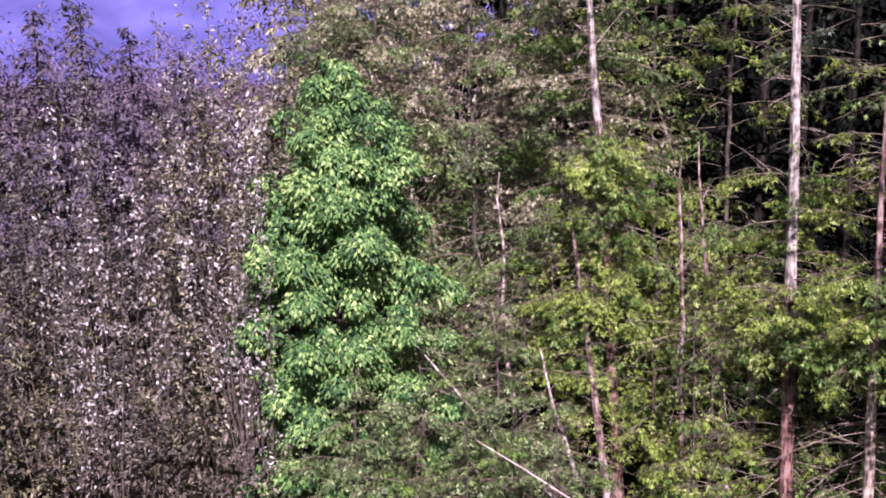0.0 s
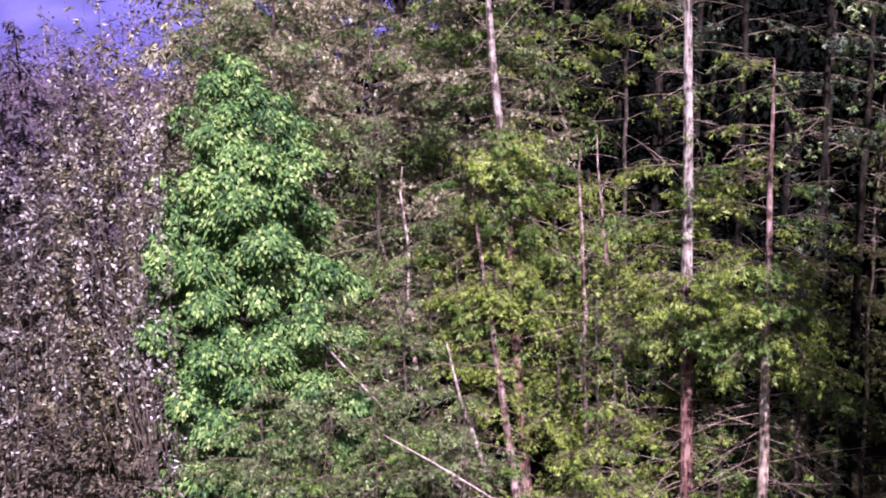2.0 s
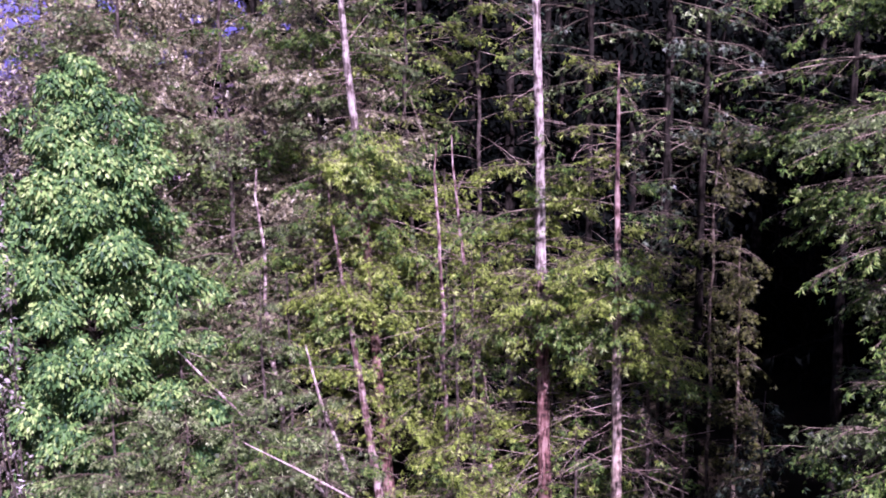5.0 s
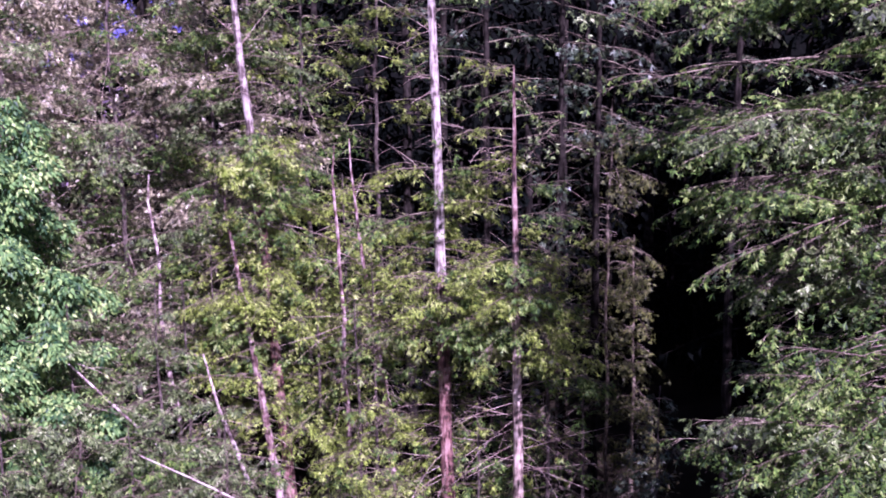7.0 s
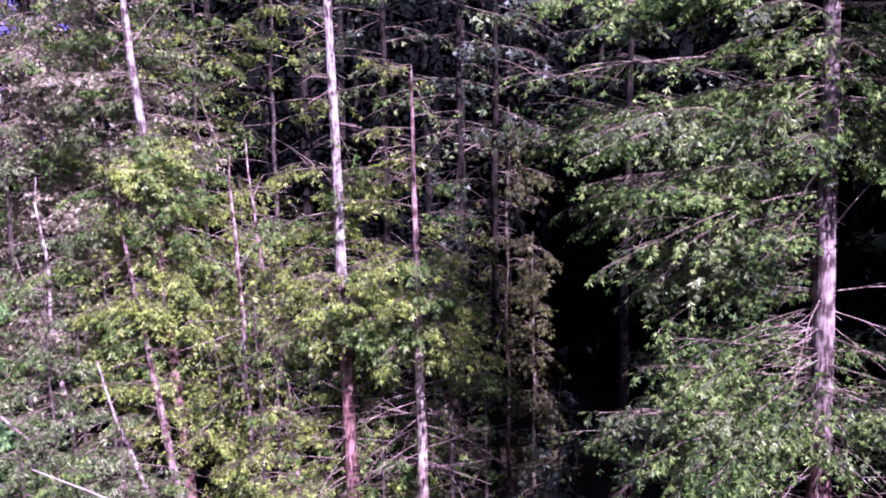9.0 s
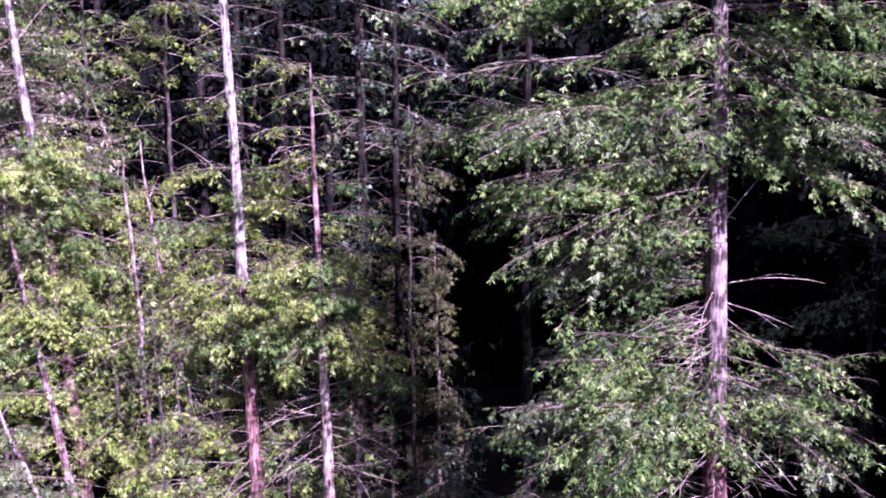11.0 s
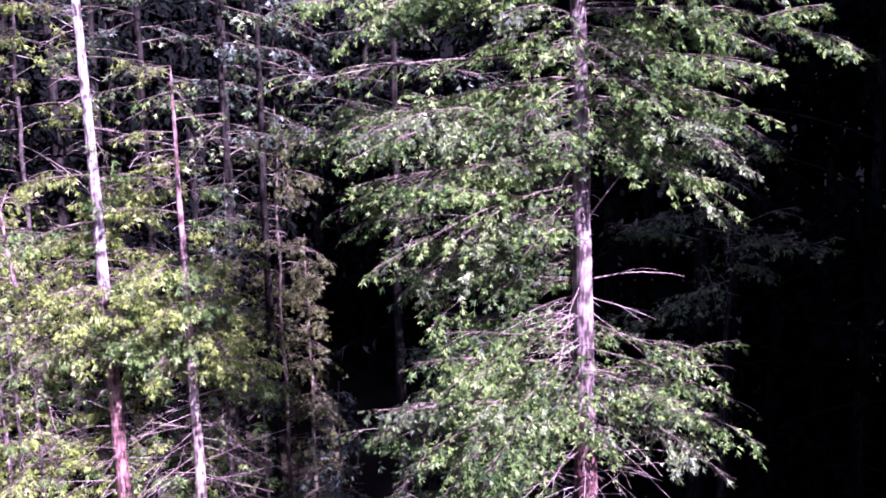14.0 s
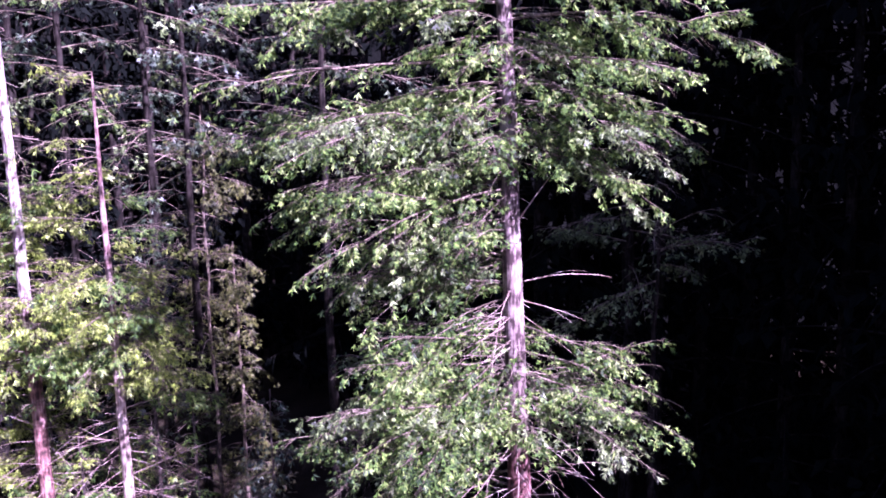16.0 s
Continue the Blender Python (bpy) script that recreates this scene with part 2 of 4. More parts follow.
def sprays(path, leaf_len, leaf_wid, spread=0.42, step=0.13, dens=1.0, droop=0.5, bare=0.15, gap=0.25, place=(0, 0, 0), tuft=0.75, open_at=-0.12, shape=leaves):
    """The twigs and drooping leaves that a limb bears on both sides. Returns twig pieces and leaf arrays."""
    seg = np.linalg.norm(np.diff(path, axis=0), axis=1)
    s = np.concatenate([[0], np.cumsum(seg)])
    total = s[-1]
    nt = max(3, int(total * (1 - bare) / step))
    u = np.sort(RNG.uniform(bare, 1.0, nt))
    u = np.repeat(u, 2)
    side = np.tile([1.0, -1.0], nt)
    keep = RNG.random(len(u)) > gap
    u, side = u[keep], side[keep]
    if len(u) == 0:
        u, side = np.array([0.9]), np.array([1.0])
    base = np.stack([np.interp(u * total, s, path[:, i]) for i in range(3)], 1)
    tang = unit(np.gradient(path, axis=0))
    tg = unit(np.stack([np.interp(u * total, s, tang[:, i]) for i in range(3)], 1))
    lat = unit(np.cross(tg, [0, 0, 1.0]))
    ang = np.radians(RNG.uniform(38, 72, len(u))) * np.clip(1.25 - 0.7 * u, 0.2, 1)
    d = tg * np.cos(ang)[:, None] + lat * (np.sin(ang) * side)[:, None]
    d[:, 2] -= RNG.uniform(-0.15, 0.95, len(u)) * droop
    d = unit(d)
    tl = total * spread * (1.12 - u) * RNG.uniform(0.55, 1.15, len(u)) * np.clip(0.35 + u * 2.2, 0, 1) + 0.16
    tl = np.minimum(tl, 1.25)
    # leaves along the twigs
    cnt = np.maximum(2, (tl / (leaf_len * 0.42) * dens).astype(int))
    idx = np.repeat(np.arange(len(u)), cnt)
    f = RNG.uniform(0.1, 1.0, len(idx))
    p = base[idx] + d[idx] * (tl[idx] * f)[:, None]
    p[:, 2] -= droop * 0.35 * tl[idx] * f ** 2
    p += RNG.normal(0, leaf_len * 0.12, p.shape)
    thick = clump(p + np.asarray(place), tuft) > open_at + RNG.normal(0, 0.25, len(p))
    thick[:3] = True
    p, idx, f = p[thick], idx[thick], f[thick]
    td = d[idx]
    tlat = unit(np.cross(td, [0, 0, 1.0]))
    sgn = RNG.choice([-1.0, 1.0], len(idx))
    ld = td * RNG.uniform(0.2, 0.9, len(idx))[:, None] + tlat * (sgn * RNG.uniform(0.1, 0.9, len(idx)))[:, None]
    ld[:, 2] += RNG.uniform(-2.2, 0.2, len(idx)) * droop
    ld += RNG.normal(0, 0.2, ld.shape)
    lw = np.cross(ld, [0, 0, 1.0]) + RNG.normal(0, 0.4, ld.shape)
    ll = leaf_len * RNG.uniform(0.6, 1.35, len(idx))
    lv = shape(p, ld, lw, ll, leaf_wid * RNG.uniform(0.6, 1.3, len(idx)))
    return base, d, tl, lv


def twig_mesh(base, d, tl, r=0.0035):
    """Thin three-sided twigs as one set of faces."""
    n = len(base)
    lat = unit(np.cross(d, [0, 0, 1.0])) * r
    upv = np.array([0, 0, r * 1.6])
    tip = base + d * tl[:, None]
    tip[:, 2] -= tl * 0.1
    v = np.stack([base + lat, base - lat, base + upv, tip], 1).reshape(-1, 3)
    b = np.arange(n)[:, None] * 4
    return v, np.concatenate([b + [0, 1, 3], b + [1, 2, 3], b + [2, 0, 3]], 0)


def ground_height(x, y):
    return 0.25 * math.sin(x * 0.21 + 1.0) * math.cos(y * 0.17) + 0.12 * math.sin(x * 0.53 + y * 0.41)


def pick(leaf):
    return leaf[int(RNG.integers(len(leaf)))] if isinstance(leaf, tuple) else leaf


class Tree:
    """A tree that grows limb by limb: an Empty at its foot over trunk, limbs and their foliage."""

    def __init__(self, name, x, y, height, radius, bark, leaf, label, category="tree", group="", lean=(0, 0), leaf_len=0.16, leaf_wid=0.06, crook=0.05, sides=10, open_at=-0.08, tuft=1.05):
        self.open_at, self.tuft = open_at, tuft
        self.x, self.y, self.h, self.r, self.leaf, self.bark = x, y, height, radius, leaf, bark
        self.ll, self.lw = leaf_len, leaf_wid
        z0 = ground_height(x, y)
        self.root = tagged(new(name), label, category, group)
        self.root.location = (x, y, z0)
        n = max(8, int(height / 0.7))
        zz = np.linspace(0, height, n)
        u = zz / height
        wob = np.cumsum(RNG.normal(0, crook, (n, 2)), 0) * 0.35
        wob -= np.outer(u, wob[-1])
        self.line = np.column_stack([lean[0] * zz + wob[:, 0], lean[1] * zz + wob[:, 1], zz])
        self.rad = radius * (1 - u) ** 0.75 * (1 + 0.5 * np.exp(-zz / 0.5)) + 0.012
        v, f = tube(self.line, self.rad, sides)
        v += RNG.normal(0, radius * 0.035, v.shape)
        v[:sides, 2] = -0.15
        mesh_object("trunk", v, f, [], bark, self.root)
        self.z0 = z0

    def on_trunk(self, z):
        z = z - self.z0
        return np.array([np.interp(z, self.line[:, 2], self.line[:, i]) for i in range(3)]), np.interp(z, self.line[:, 2], self.rad)

    def limb(self, z, az, length, rise=0.1, sag=0.25, leafy=True, dens=1.0, thick=1.0, spread=0.42, droop=0.5, bare=0.05, gap=0.22, leaf=None, forks=0):
        """One limb at world height z, towards az degrees from +x."""
        start, r = self.on_trunk(z)
        a = radians(az)
        path = limb_path(start + np.array([math.cos(a), math.sin(a), 0]) * r * 0.5, a, length, rise, sag, 12, 0.11)
        lr = min(r * 0.7, 0.006 + 0.005 * length) * thick
        v, q = tube(path, np.linspace(lr, 0.004, len(path)), 5)
        for _ in range(forks):
            k = RNG.integers(2, 7)
            sub = limb_path(path[k], a + RNG.choice([-1, 1]) * RNG.uniform(0.4, 1.1), length * RNG.uniform(0.25, 0.5), rise + RNG.uniform(-0.4, 0.5), sag, 6)
            v, q = join([(v, q), tube(sub, np.linspace(lr * 0.5, 0.003, 6), 4)])
        if not leafy:
            mesh_object("dead_limb", v, q, [], TWIG, self.root)
            return
        here = (self.x, self.y, 0)
        sets = [sprays(path, self.ll, self.lw, spread, 0.12, dens, droop, bare, gap, here, self.tuft, self.open_at, sprigs)]
        pieces = [(v, q)]
        if length > 1.4:
            for _ in range(int(1 + length * 0.8)):
                k = int(RNG.integers(3, 10))
                sub = limb_path(path[k], a + RNG.choice([-1, 1]) * RNG.uniform(0.35, 0.95), (length * (1 - k / 11) + 0.5) * RNG.uniform(0.4, 0.75), RNG.uniform(-0.25, 0.35), RNG.uniform(0.0, 0.4), 8, 0.12)
                pieces.append(tube(sub, np.linspace(lr * 0.45, 0.003, 8), 4))
                sets.append(sprays(sub, self.ll, self.lw, spread, 0.12, dens, droop, 0.05, gap, here, self.tuft, self.open_at, sprigs))
        v, q = join(pieces)
        ob = mesh_object("limb", v, q, [], BRANCH, self.root)
        verts, faces, mats, off = [], [], [], 0
        for base, d, tl, (lv, lf) in sets:
            tv, tf = twig_mesh(base, d, tl)
            for vv, ff, mm in ((lv, lf, 0), (tv, tf, 1)):
                verts.append(vv)
                faces.append(ff + off)
                mats.append(np.full(len(ff), mm, np.int32))
                off += len(vv)
        fol = mesh_object("foliage", np.concatenate(verts), [], np.concatenate(faces), pick(leaf or self.leaf), ob, smooth=False)
        fol.data.materials.append(BRANCH)
        fol.data.polygons.foreach_set("material_index", np.concatenate(mats))
        tagged(fol, kind="stuff")

    def band(self, z0, z1, n, l0, l1, rise=0.1, sag=0.25, az=None, leafy=1.0, **kw):
        """n limbs between two heights, lengths going from l0 at z0 to l1 at z1; az: (middle, half width) to keep to one side."""
        for i in range(n):
            u = (i + RNG.uniform(0, 1)) / n
            a = RNG.uniform(0, 360) if az is None else az[0] + RNG.uniform(-1, 1) * az[1]
            ln = (l0 + (l1 - l0) * u) * RNG.uniform(0.65, 1.2)
            self.limb(z0 + (z1 - z0) * u, a, ln, rise + RNG.uniform(-0.34, 0.4), sag * RNG.uniform(0.2, 1.9), leafy=RNG.random() < leafy, **kw)

    def sticks(self, z0, z1, n, l0, l1, az=None):
        """Dead, bare twigs left on the trunk."""
        for i in range(n):
            a = RNG.uniform(0, 360) if az is None else az[0] + RNG.uniform(-1, 1) * az[1]
            self.limb(RNG.uniform(z0, z1), a, RNG.uniform(l0, l1), RNG.uniform(-0.5, 0.6), RNG.uniform(-0.1, 0.5), leafy=False, thick=RNG.uniform(0.4, 0.8), forks=int(RNG.integers(0, 4)))


def crown_tree(name, x, y, height, radius, bark, leaf, label, base=0.15, spread=3.0, n_limbs=60, leaf_len=0.4, leaf_wid=0.16, dens=0.7, group="", sag=0.35, category="tree", top=0.25, sides=7, taper=0.8, open_at=-0.7):
    """A tree further off: trunk and one crown mesh, its limbs in tiers that shorten towards the top."""
    z0 = ground_height(x, y)
    root = tagged(new(name), label, category, group)
    root.location = (x, y, z0)
    zz = np.linspace(0, height, 9)
    line = np.column_stack([np.cumsum(RNG.normal(0, 0.03, 9)), np.cumsum(RNG.normal(0, 0.03, 9)), zz])
    v, f = tube(line, radius * (1 - zz / height) ** 0.8 + 0.015, sides)
    v[:sides, 2] = -0.2
    mesh_object("trunk", v, f, [], bark, root)
    wood, lvs, lfs, off = [], [], [], 0
    for i in range(n_limbs):
        u = base + (1 - base) * (i + RNG.random()) / n_limbs
        ln = spread * ((1 - u) / (1 - base)) ** taper * RNG.uniform(0.6, 1.15) + top
        start = np.array([np.interp(u * height, zz, line[:, k]) for k in range(3)])
        path = limb_path(start, RNG.uniform(0, 2 * np.pi), ln, RNG.uniform(0.0, 0.3), sag * RNG.uniform(0.6, 1.4), 6)
        wood.append(tube(path, np.linspace(0.01 + 0.008 * ln, 0.004, 6), 4))
        _, _, _, (lv, lf) = sprays(path, leaf_len, leaf_wid, 0.5, leaf_len * 0.8, dens, 0.5, 0.05, 0.15, (x, y, 0), 1.5, open_at)
        lvs.append(lv)
        lfs.append(lf + off)
        off += len(lv)
    wv, wf = join(wood)
    crown = mesh_object("crown", np.concatenate(lvs), [], np.concatenate(lfs), leaf, root, smooth=False)
    tagged(mesh_object("branchwork", wv, wf, [], bark, crown), kind="stuff")
    tagged(crown, kind="stuff")
    return root


# ---- ground ----
def build_ground():
    r = np.concatenate([np.linspace(0, 60, 61), np.geomspace(64, 4000, 40)])
    a = np.linspace(0, 2 * np.pi, 120, endpoint=False)
    v = [(rr * math.cos(t), rr * math.sin(t), ground_height(rr * math.cos(t), rr * math.sin(t)) if rr < 300 else 0.0) for rr in r[1:] for t in a]
    v.append((0, 0, ground_height(0, 0)))
    n = len(a)
    q = [(i * n + j, i * n + (j + 1) % n, (i + 1) * n + (j + 1) % n, (i + 1) * n + j) for i in range(len(r) - 2) for j in range(n)]
    t = [(len(v) - 1, (j + 1) % n, j) for j in range(n)]
    tagged(mesh_object("ground", v, [x[::-1] for x in q], [x[::-1] for x in t], FLOOR), "dark leaf-littered forest floor under the trees", "ground", kind="structure")


build_ground()


# ---- far mountain ----
def build_mountain():
    m, n, l, b = shader("haze_tinted_mountain")
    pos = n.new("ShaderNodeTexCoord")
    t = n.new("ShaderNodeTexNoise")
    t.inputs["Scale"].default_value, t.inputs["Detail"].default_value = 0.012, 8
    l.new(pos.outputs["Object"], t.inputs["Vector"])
    # the haze over the far ridge is painted as its blue violet colour
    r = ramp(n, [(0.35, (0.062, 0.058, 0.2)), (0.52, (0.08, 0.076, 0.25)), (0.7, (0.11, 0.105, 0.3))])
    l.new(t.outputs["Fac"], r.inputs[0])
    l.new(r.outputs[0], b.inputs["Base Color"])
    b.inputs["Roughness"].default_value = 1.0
    v, q = [], []
    az = np.linspace(-75, 20, 120)
    for i, a in enumerate(az):
        ridge = 190 + 45 * noise.noise((a * 0.06, 1.3, 0)) + 22 * noise.noise((a * 0.3, 4.1, 0))
        for k, (rr, hh) in enumerate(((1000, -5), (1250, 0.5), (1500, 1.0), (2100, 0.8))):
            bump = 30 * noise.noise((a * 0.25, k * 2.7, 7))
            v.append((rr * math.sin(radians(a)), rr * math.cos(radians(a)), max(-5, hh * ridge + bump * (k > 0)) if k else -5))
    for i in range(len(az) - 1):
        for k in range(3):
            q.append((i * 4 + k, (i + 1) * 4 + k, (i + 1) * 4 + k + 1, i * 4 + k + 1))
    tagged(mesh_object("backdrop", v, [x[::-1] for x in q], [], m), "mountain far behind the woods, haze painted in as blue violet", "mountain", kind="structure")


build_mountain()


def build_far_slope():
    """The rising, wooded valley side behind the scrub, purple brown with bare twigs and painted distance haze."""
    m = ground_material("hazed_wooded_slope", (0.06, 0.042, 0.068), (0.1, 0.07, 0.104), (0.15, 0.11, 0.15))
    v, q = [], []
    az, rr = np.linspace(-40, 6, 160), np.linspace(104, 150, 16)
    for a in az:
        for k, r in enumerate(rr):
            x, y = r * math.sin(radians(a)), r * math.cos(radians(a))
            lump = 2.2 * noise.noise((x * 0.16, y * 0.16, 2.0)) + 1.0 * noise.noise((x * 0.5, y * 0.5, 5.0))
            v.append((x, y, -0.8 if k == 0 else 12.5 * min(1.0, (k / 8) ** 0.7) + lump))
    n = len(rr)
    for i in range(len(az) - 1):
        for k in range(n - 1):
            q.append((i * n + k, i * n + k + 1, (i + 1) * n + k + 1, (i + 1) * n + k))
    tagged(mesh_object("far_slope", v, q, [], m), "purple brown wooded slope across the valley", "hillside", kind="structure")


build_far_slope()


def build_closing_hill():
    # added hill closing the gaps; its near-black colour stands in for forest shade
    m = ground_material("shade_dark_hillside", (0.0015, 0.002, 0.0015), (0.003, 0.0035, 0.003), (0.005, 0.006, 0.0045))
    v, q = [], []
    az = np.linspace(3, 125, 140)
    rr = np.linspace(48, 110, 14)
    for i, a in enumerate(az):
        for k, r in enumerate(rr):
            h = 30 * (k / 4) ** 0.8 if k < 5 else 30 + (k - 4) * 2.0
            x, y = r * math.sin(radians(a)), r * math.cos(radians(a))
            h *= min(1.0, 0.1 + (a - 3) / 9.0)
            v.append((x, y, h - 0.6 + (2.2 * noise.noise((x * 0.25, y * 0.25, 0)) if k else 0.0)))
    n = len(rr)
    for i in range(len(az) - 1):
        for k in range(n - 1):
            q.append((i * n + k, i * n + k + 1, (i + 1) * n + k + 1, (i + 1) * n + k))
    tagged(mesh_object("hillside", v, q, [], m), "hillside added behind the forest, coloured near black for shade", "hillside", kind="structure")


build_closing_hill()
RIGHT, AWAY, LEFT, NEAR = -43, 47, 137, 227  # directions as seen from the camera towards the big fir, degrees from +x

# ---- the big fir in full sun ----
fir = Tree("fir_tree", 13.44, 12.06, 22.0, 0.26, BARK_FIR, MIX_EDGE, "tall sunlit fir with pale pinkish bark and long drooping limbs", group="forest edge trees", lean=(-0.017, 0.018), leaf_len=0.155, leaf_wid=0.085, crook=0.02, sides=14, open_at=-0.25)
fir.limb(13.3, LEFT - 6, 5.6, 0.02, 0.12, dens=0.5, gap=0.5, bare=0.3)
fir.limb(12.8, LEFT + 4, 5.2, 0.0, 0.22)
fir.limb(12.5, LEFT - 2, 5.7, -0.02, 0.06)
fir.limb(12.3, LEFT + 5, 5.4, 0.02, 0.1)
fir.limb(11.5, LEFT + 2, 4.0, 0.0, 0.1)
fir.limb(12.9, LEFT - 22, 4.6, 0.02, 0.3)
fir.limb(14.3, LEFT - 3, 5.2, 0.05, 0.06)
fir.limb(14.4, LEFT - 18, 4.4, 0.1, 0.15)
fir.limb(14.0, RIGHT + 5, 4.8, 0.12, 0.3)
fir.limb(14.6, RIGHT - 12, 3.6, 0.1, 0.2)
fir.limb(12.9, RIGHT - 8, 3.6, -0.05, 0.33)
fir.limb(12.6, RIGHT - 30, 3.1, 0.0, 0.4)
fir.limb(11.7, RIGHT - 15, 2.7, -0.02, 0.35)
fir.limb(10.3, RIGHT + 12, 0.75, 1.3, 0.0, leafy=False, thick=2.0)
fir.limb(9.2, RIGHT + 4, 1.9, 0.3, 0.32, leafy=False, forks=1)
fir.limb(8.9, RIGHT - 14, 1.3, -0.25, 0.0, leafy=False, forks=1)
fir.limb(8.65, RIGHT - 2, 1.2, -0.75, 0.1, leafy=False, thick=0.8)
fir.limb(8.4, RIGHT - 5, 2.5, -0.3, 0.1, dens=0.7)
fir.limb(7.9, RIGHT, 3.1, -0.2, 0.18)
fir.limb(7.5, RIGHT - 18, 3.2, -0.2, 0.16)
fir.limb(7.1, RIGHT - 30, 2.7, -0.15, 0.2)
fir.limb(6.6, RIGHT + 5, 2.6, -0.15, 0.2, dens=0.7)
fir.band(10.6, 12.4, 12, 3.3, 4.2, -0.02, 0.25, az=(LEFT - 8, 30))
fir.band(9.4, 10.8, 10, 2.4, 3.3, -0.05, 0.25, az=(LEFT - 8, 30))
fir.band(6.2, 8.0, 7, 2.0, 2.4, -0.05, 0.2, az=(LEFT + 25, 25), dens=0.8)
fir.band(7.6, 9.4, 9, 3.2, 3.4, -0.1, 0.2, az=(LEFT - 5, 28))
fir.band(6.3, 7.8, 16, 3.8, 3.4, -0.1, 0.18, az=(LEFT, 34))
fir.band(6.6, 7.9, 5, 2.4, 2.4, -0.1, 0.18, az=(AWAY, 40))
fir.band(6.4, 7.6, 6, 1.8, 2.4, -0.1, 0.2, az=(RIGHT + 5, 30))
fir.band(6.2, 8.2, 16, 1.0, 0.8, 0.1, 0.4, az=(NEAR, 80))
fir.band(11.3, 13.1, 12, 0.9, 0.9, 0.1, 0.4, az=(NEAR, 75))
fir.band(13.3, 14.6, 5, 1.2, 1.2, 0.0, 0.3, az=(NEAR, 80))
fir.band(11.8, 14.2, 9, 2.6, 3.0, 0.0, 0.3, az=(RIGHT + 10, 35))
fir.limb(13.6, NEAR - 20, 1.3, 0.1, 0.3)
fir.limb(12.5, NEAR + 25, 1.1, 0.1, 0.3)
fir.sticks(7.6, 9.2, 22, 0.5, 1.8, az=(LEFT + 20, 50))
fir.sticks(6.8, 9.2, 3, 0.6, 1.4, az=(RIGHT - 30, 60))
fir.sticks(4.4, 6.6, 20, 0.8, 2.2, az=(NEAR, 80))
fir.sticks(4.4, 6.4, 12, 1.0, 2.6)
fir.sticks(9.4, 13.5, 8, 0.4, 1.2)
fir.band(10.4, 14.0, 16, 1.6, 1.9, 0.0, 0.3, az=(LEFT + 5, 55))
fir.band(9.0, 10.6, 7, 1.7, 1.8, 0.0, 0.3, az=(LEFT, 50))
fir.band(11.6, 14.0, 7, 1.4, 1.6, 0.0, 0.3, az=(RIGHT, 50))
fir.band(3.4, 6.2, 11, 3.6, 3.9, 0.0, 0.2, az=(LEFT - 5, 30), dens=0.7)
fir.band(3.2, 4.6, 6, 2.0, 2.2, 0.0, 0.2, az=(NEAR, 50))
fir.band(14.4, 16.0, 9, 4.4, 3.4, 0.0, 0.2, az=(LEFT - 5, 40))
fir.band(14.6, 16.5, 6, 3.6, 3.0, 0.1, 0.2, az=(RIGHT, 40))
fir.band(16.0, 21.5, 26, 2.6, 0.6, 0.15, 0.2)

# ---- the three pale trunks ----
slim = Tree("fir_tree", 8.33, 22.51, 22.0, 0.18, BARK_SLIM, MIX_FIR, "slender fir with a pale bare trunk among green boughs", group="forest edge trees", lean=(-0.024, 0.009), leaf_len=0.19, leaf_wid=0.075, crook=0.035, sides=12, open_at=-0.05)
slim.band(8.8, 11.0, 18, 2.0, 1.8, 0.0, 0.2, leaf=MIX_GOLD, az=(70, 118))
slim.band(5.8, 8.8, 16, 2.7, 1.8, 0.0, 0.22, az=(70, 130))
slim.band(6.7, 8.4, 20, 1.8, 1.5, 0.1, 0.4, az=(250, 62), leaf=MIX_FIR, dens=1.4)
slim.band(9.0, 12.5, 4, 1.0, 0.9, 0.0, 0.3, az=(250, 80), leaf=MIX_EDGE)
slim.band(6.4, 8.9, 14, 2.3, 1.8, 0.0, 0.22, leaf=LEAF_YELLOW, az=(70, 125))
slim.sticks(11.0, 15.0, 22, 0.4, 1.2)
slim.limb(14.1, 160, 1.3, 0.7, 0.1, leafy=False)
slim.sticks(2.6, 5.8, 18, 0.4, 1.8)
slim.sticks(2.6, 5.8, 7, 0.6, 2.0, az=(-20, 45))
slim.sticks(2.6, 5.8, 7, 0.6, 2.0, az=(160, 45))
slim.band(2.0, 5.4, 12, 1.5, 1.6, 0.0, 0.2, leaf=LEAF_YELLOW, az=(90, 60))
slim.band(13.5, 16.0, 4, 1.6, 1.8, 0.1, 0.2, az=(70, 120))
slim.band(16.0, 21.5, 18, 2.0, 0.5, 0.15, 0.2)
mate = Tree("fir_tree", 9.55, 20.93, 13.2, 0.15, BARK_MATE, MIX_FIR, "thin fir with blotched reddish bark and scattered boughs", group="forest edge trees", lean=(-0.012, 0.005), leaf_len=0.19, leaf_wid=0.075, crook=0.03, sides=12, open_at=-0.02)
mate.band(11.5, 13.3, 9, 1.5, 1.2, 0.05, 0.2)
mate.band(8.8, 11.4, 11, 1.7, 1.6, 0.0, 0.2, az=(66, 122))
mate.band(5.6, 8.3, 20, 2.0, 1.4, -0.03, 0.2, az=(66, 128))
mate.band(7.1, 9.0, 13, 1.5, 1.3, 0.1, 0.4, az=(246, 60), dens=1.4)
mate.band(5.4, 9.6, 12, 1.8, 1.6, 0.0, 0.2, az=(-20, 60), leaf=LEAF_YELLOW)
mate.sticks(3.0, 5.6, 18, 0.5, 1.9)
mate.sticks(3.4, 5.8, 8, 0.8, 2.3, az=(-25, 40))
mate.sticks(3.4, 5.8, 6, 0.8, 2.0, az=(155, 40))
mate.sticks(8.0, 12.6, 10, 0.4, 1.1)
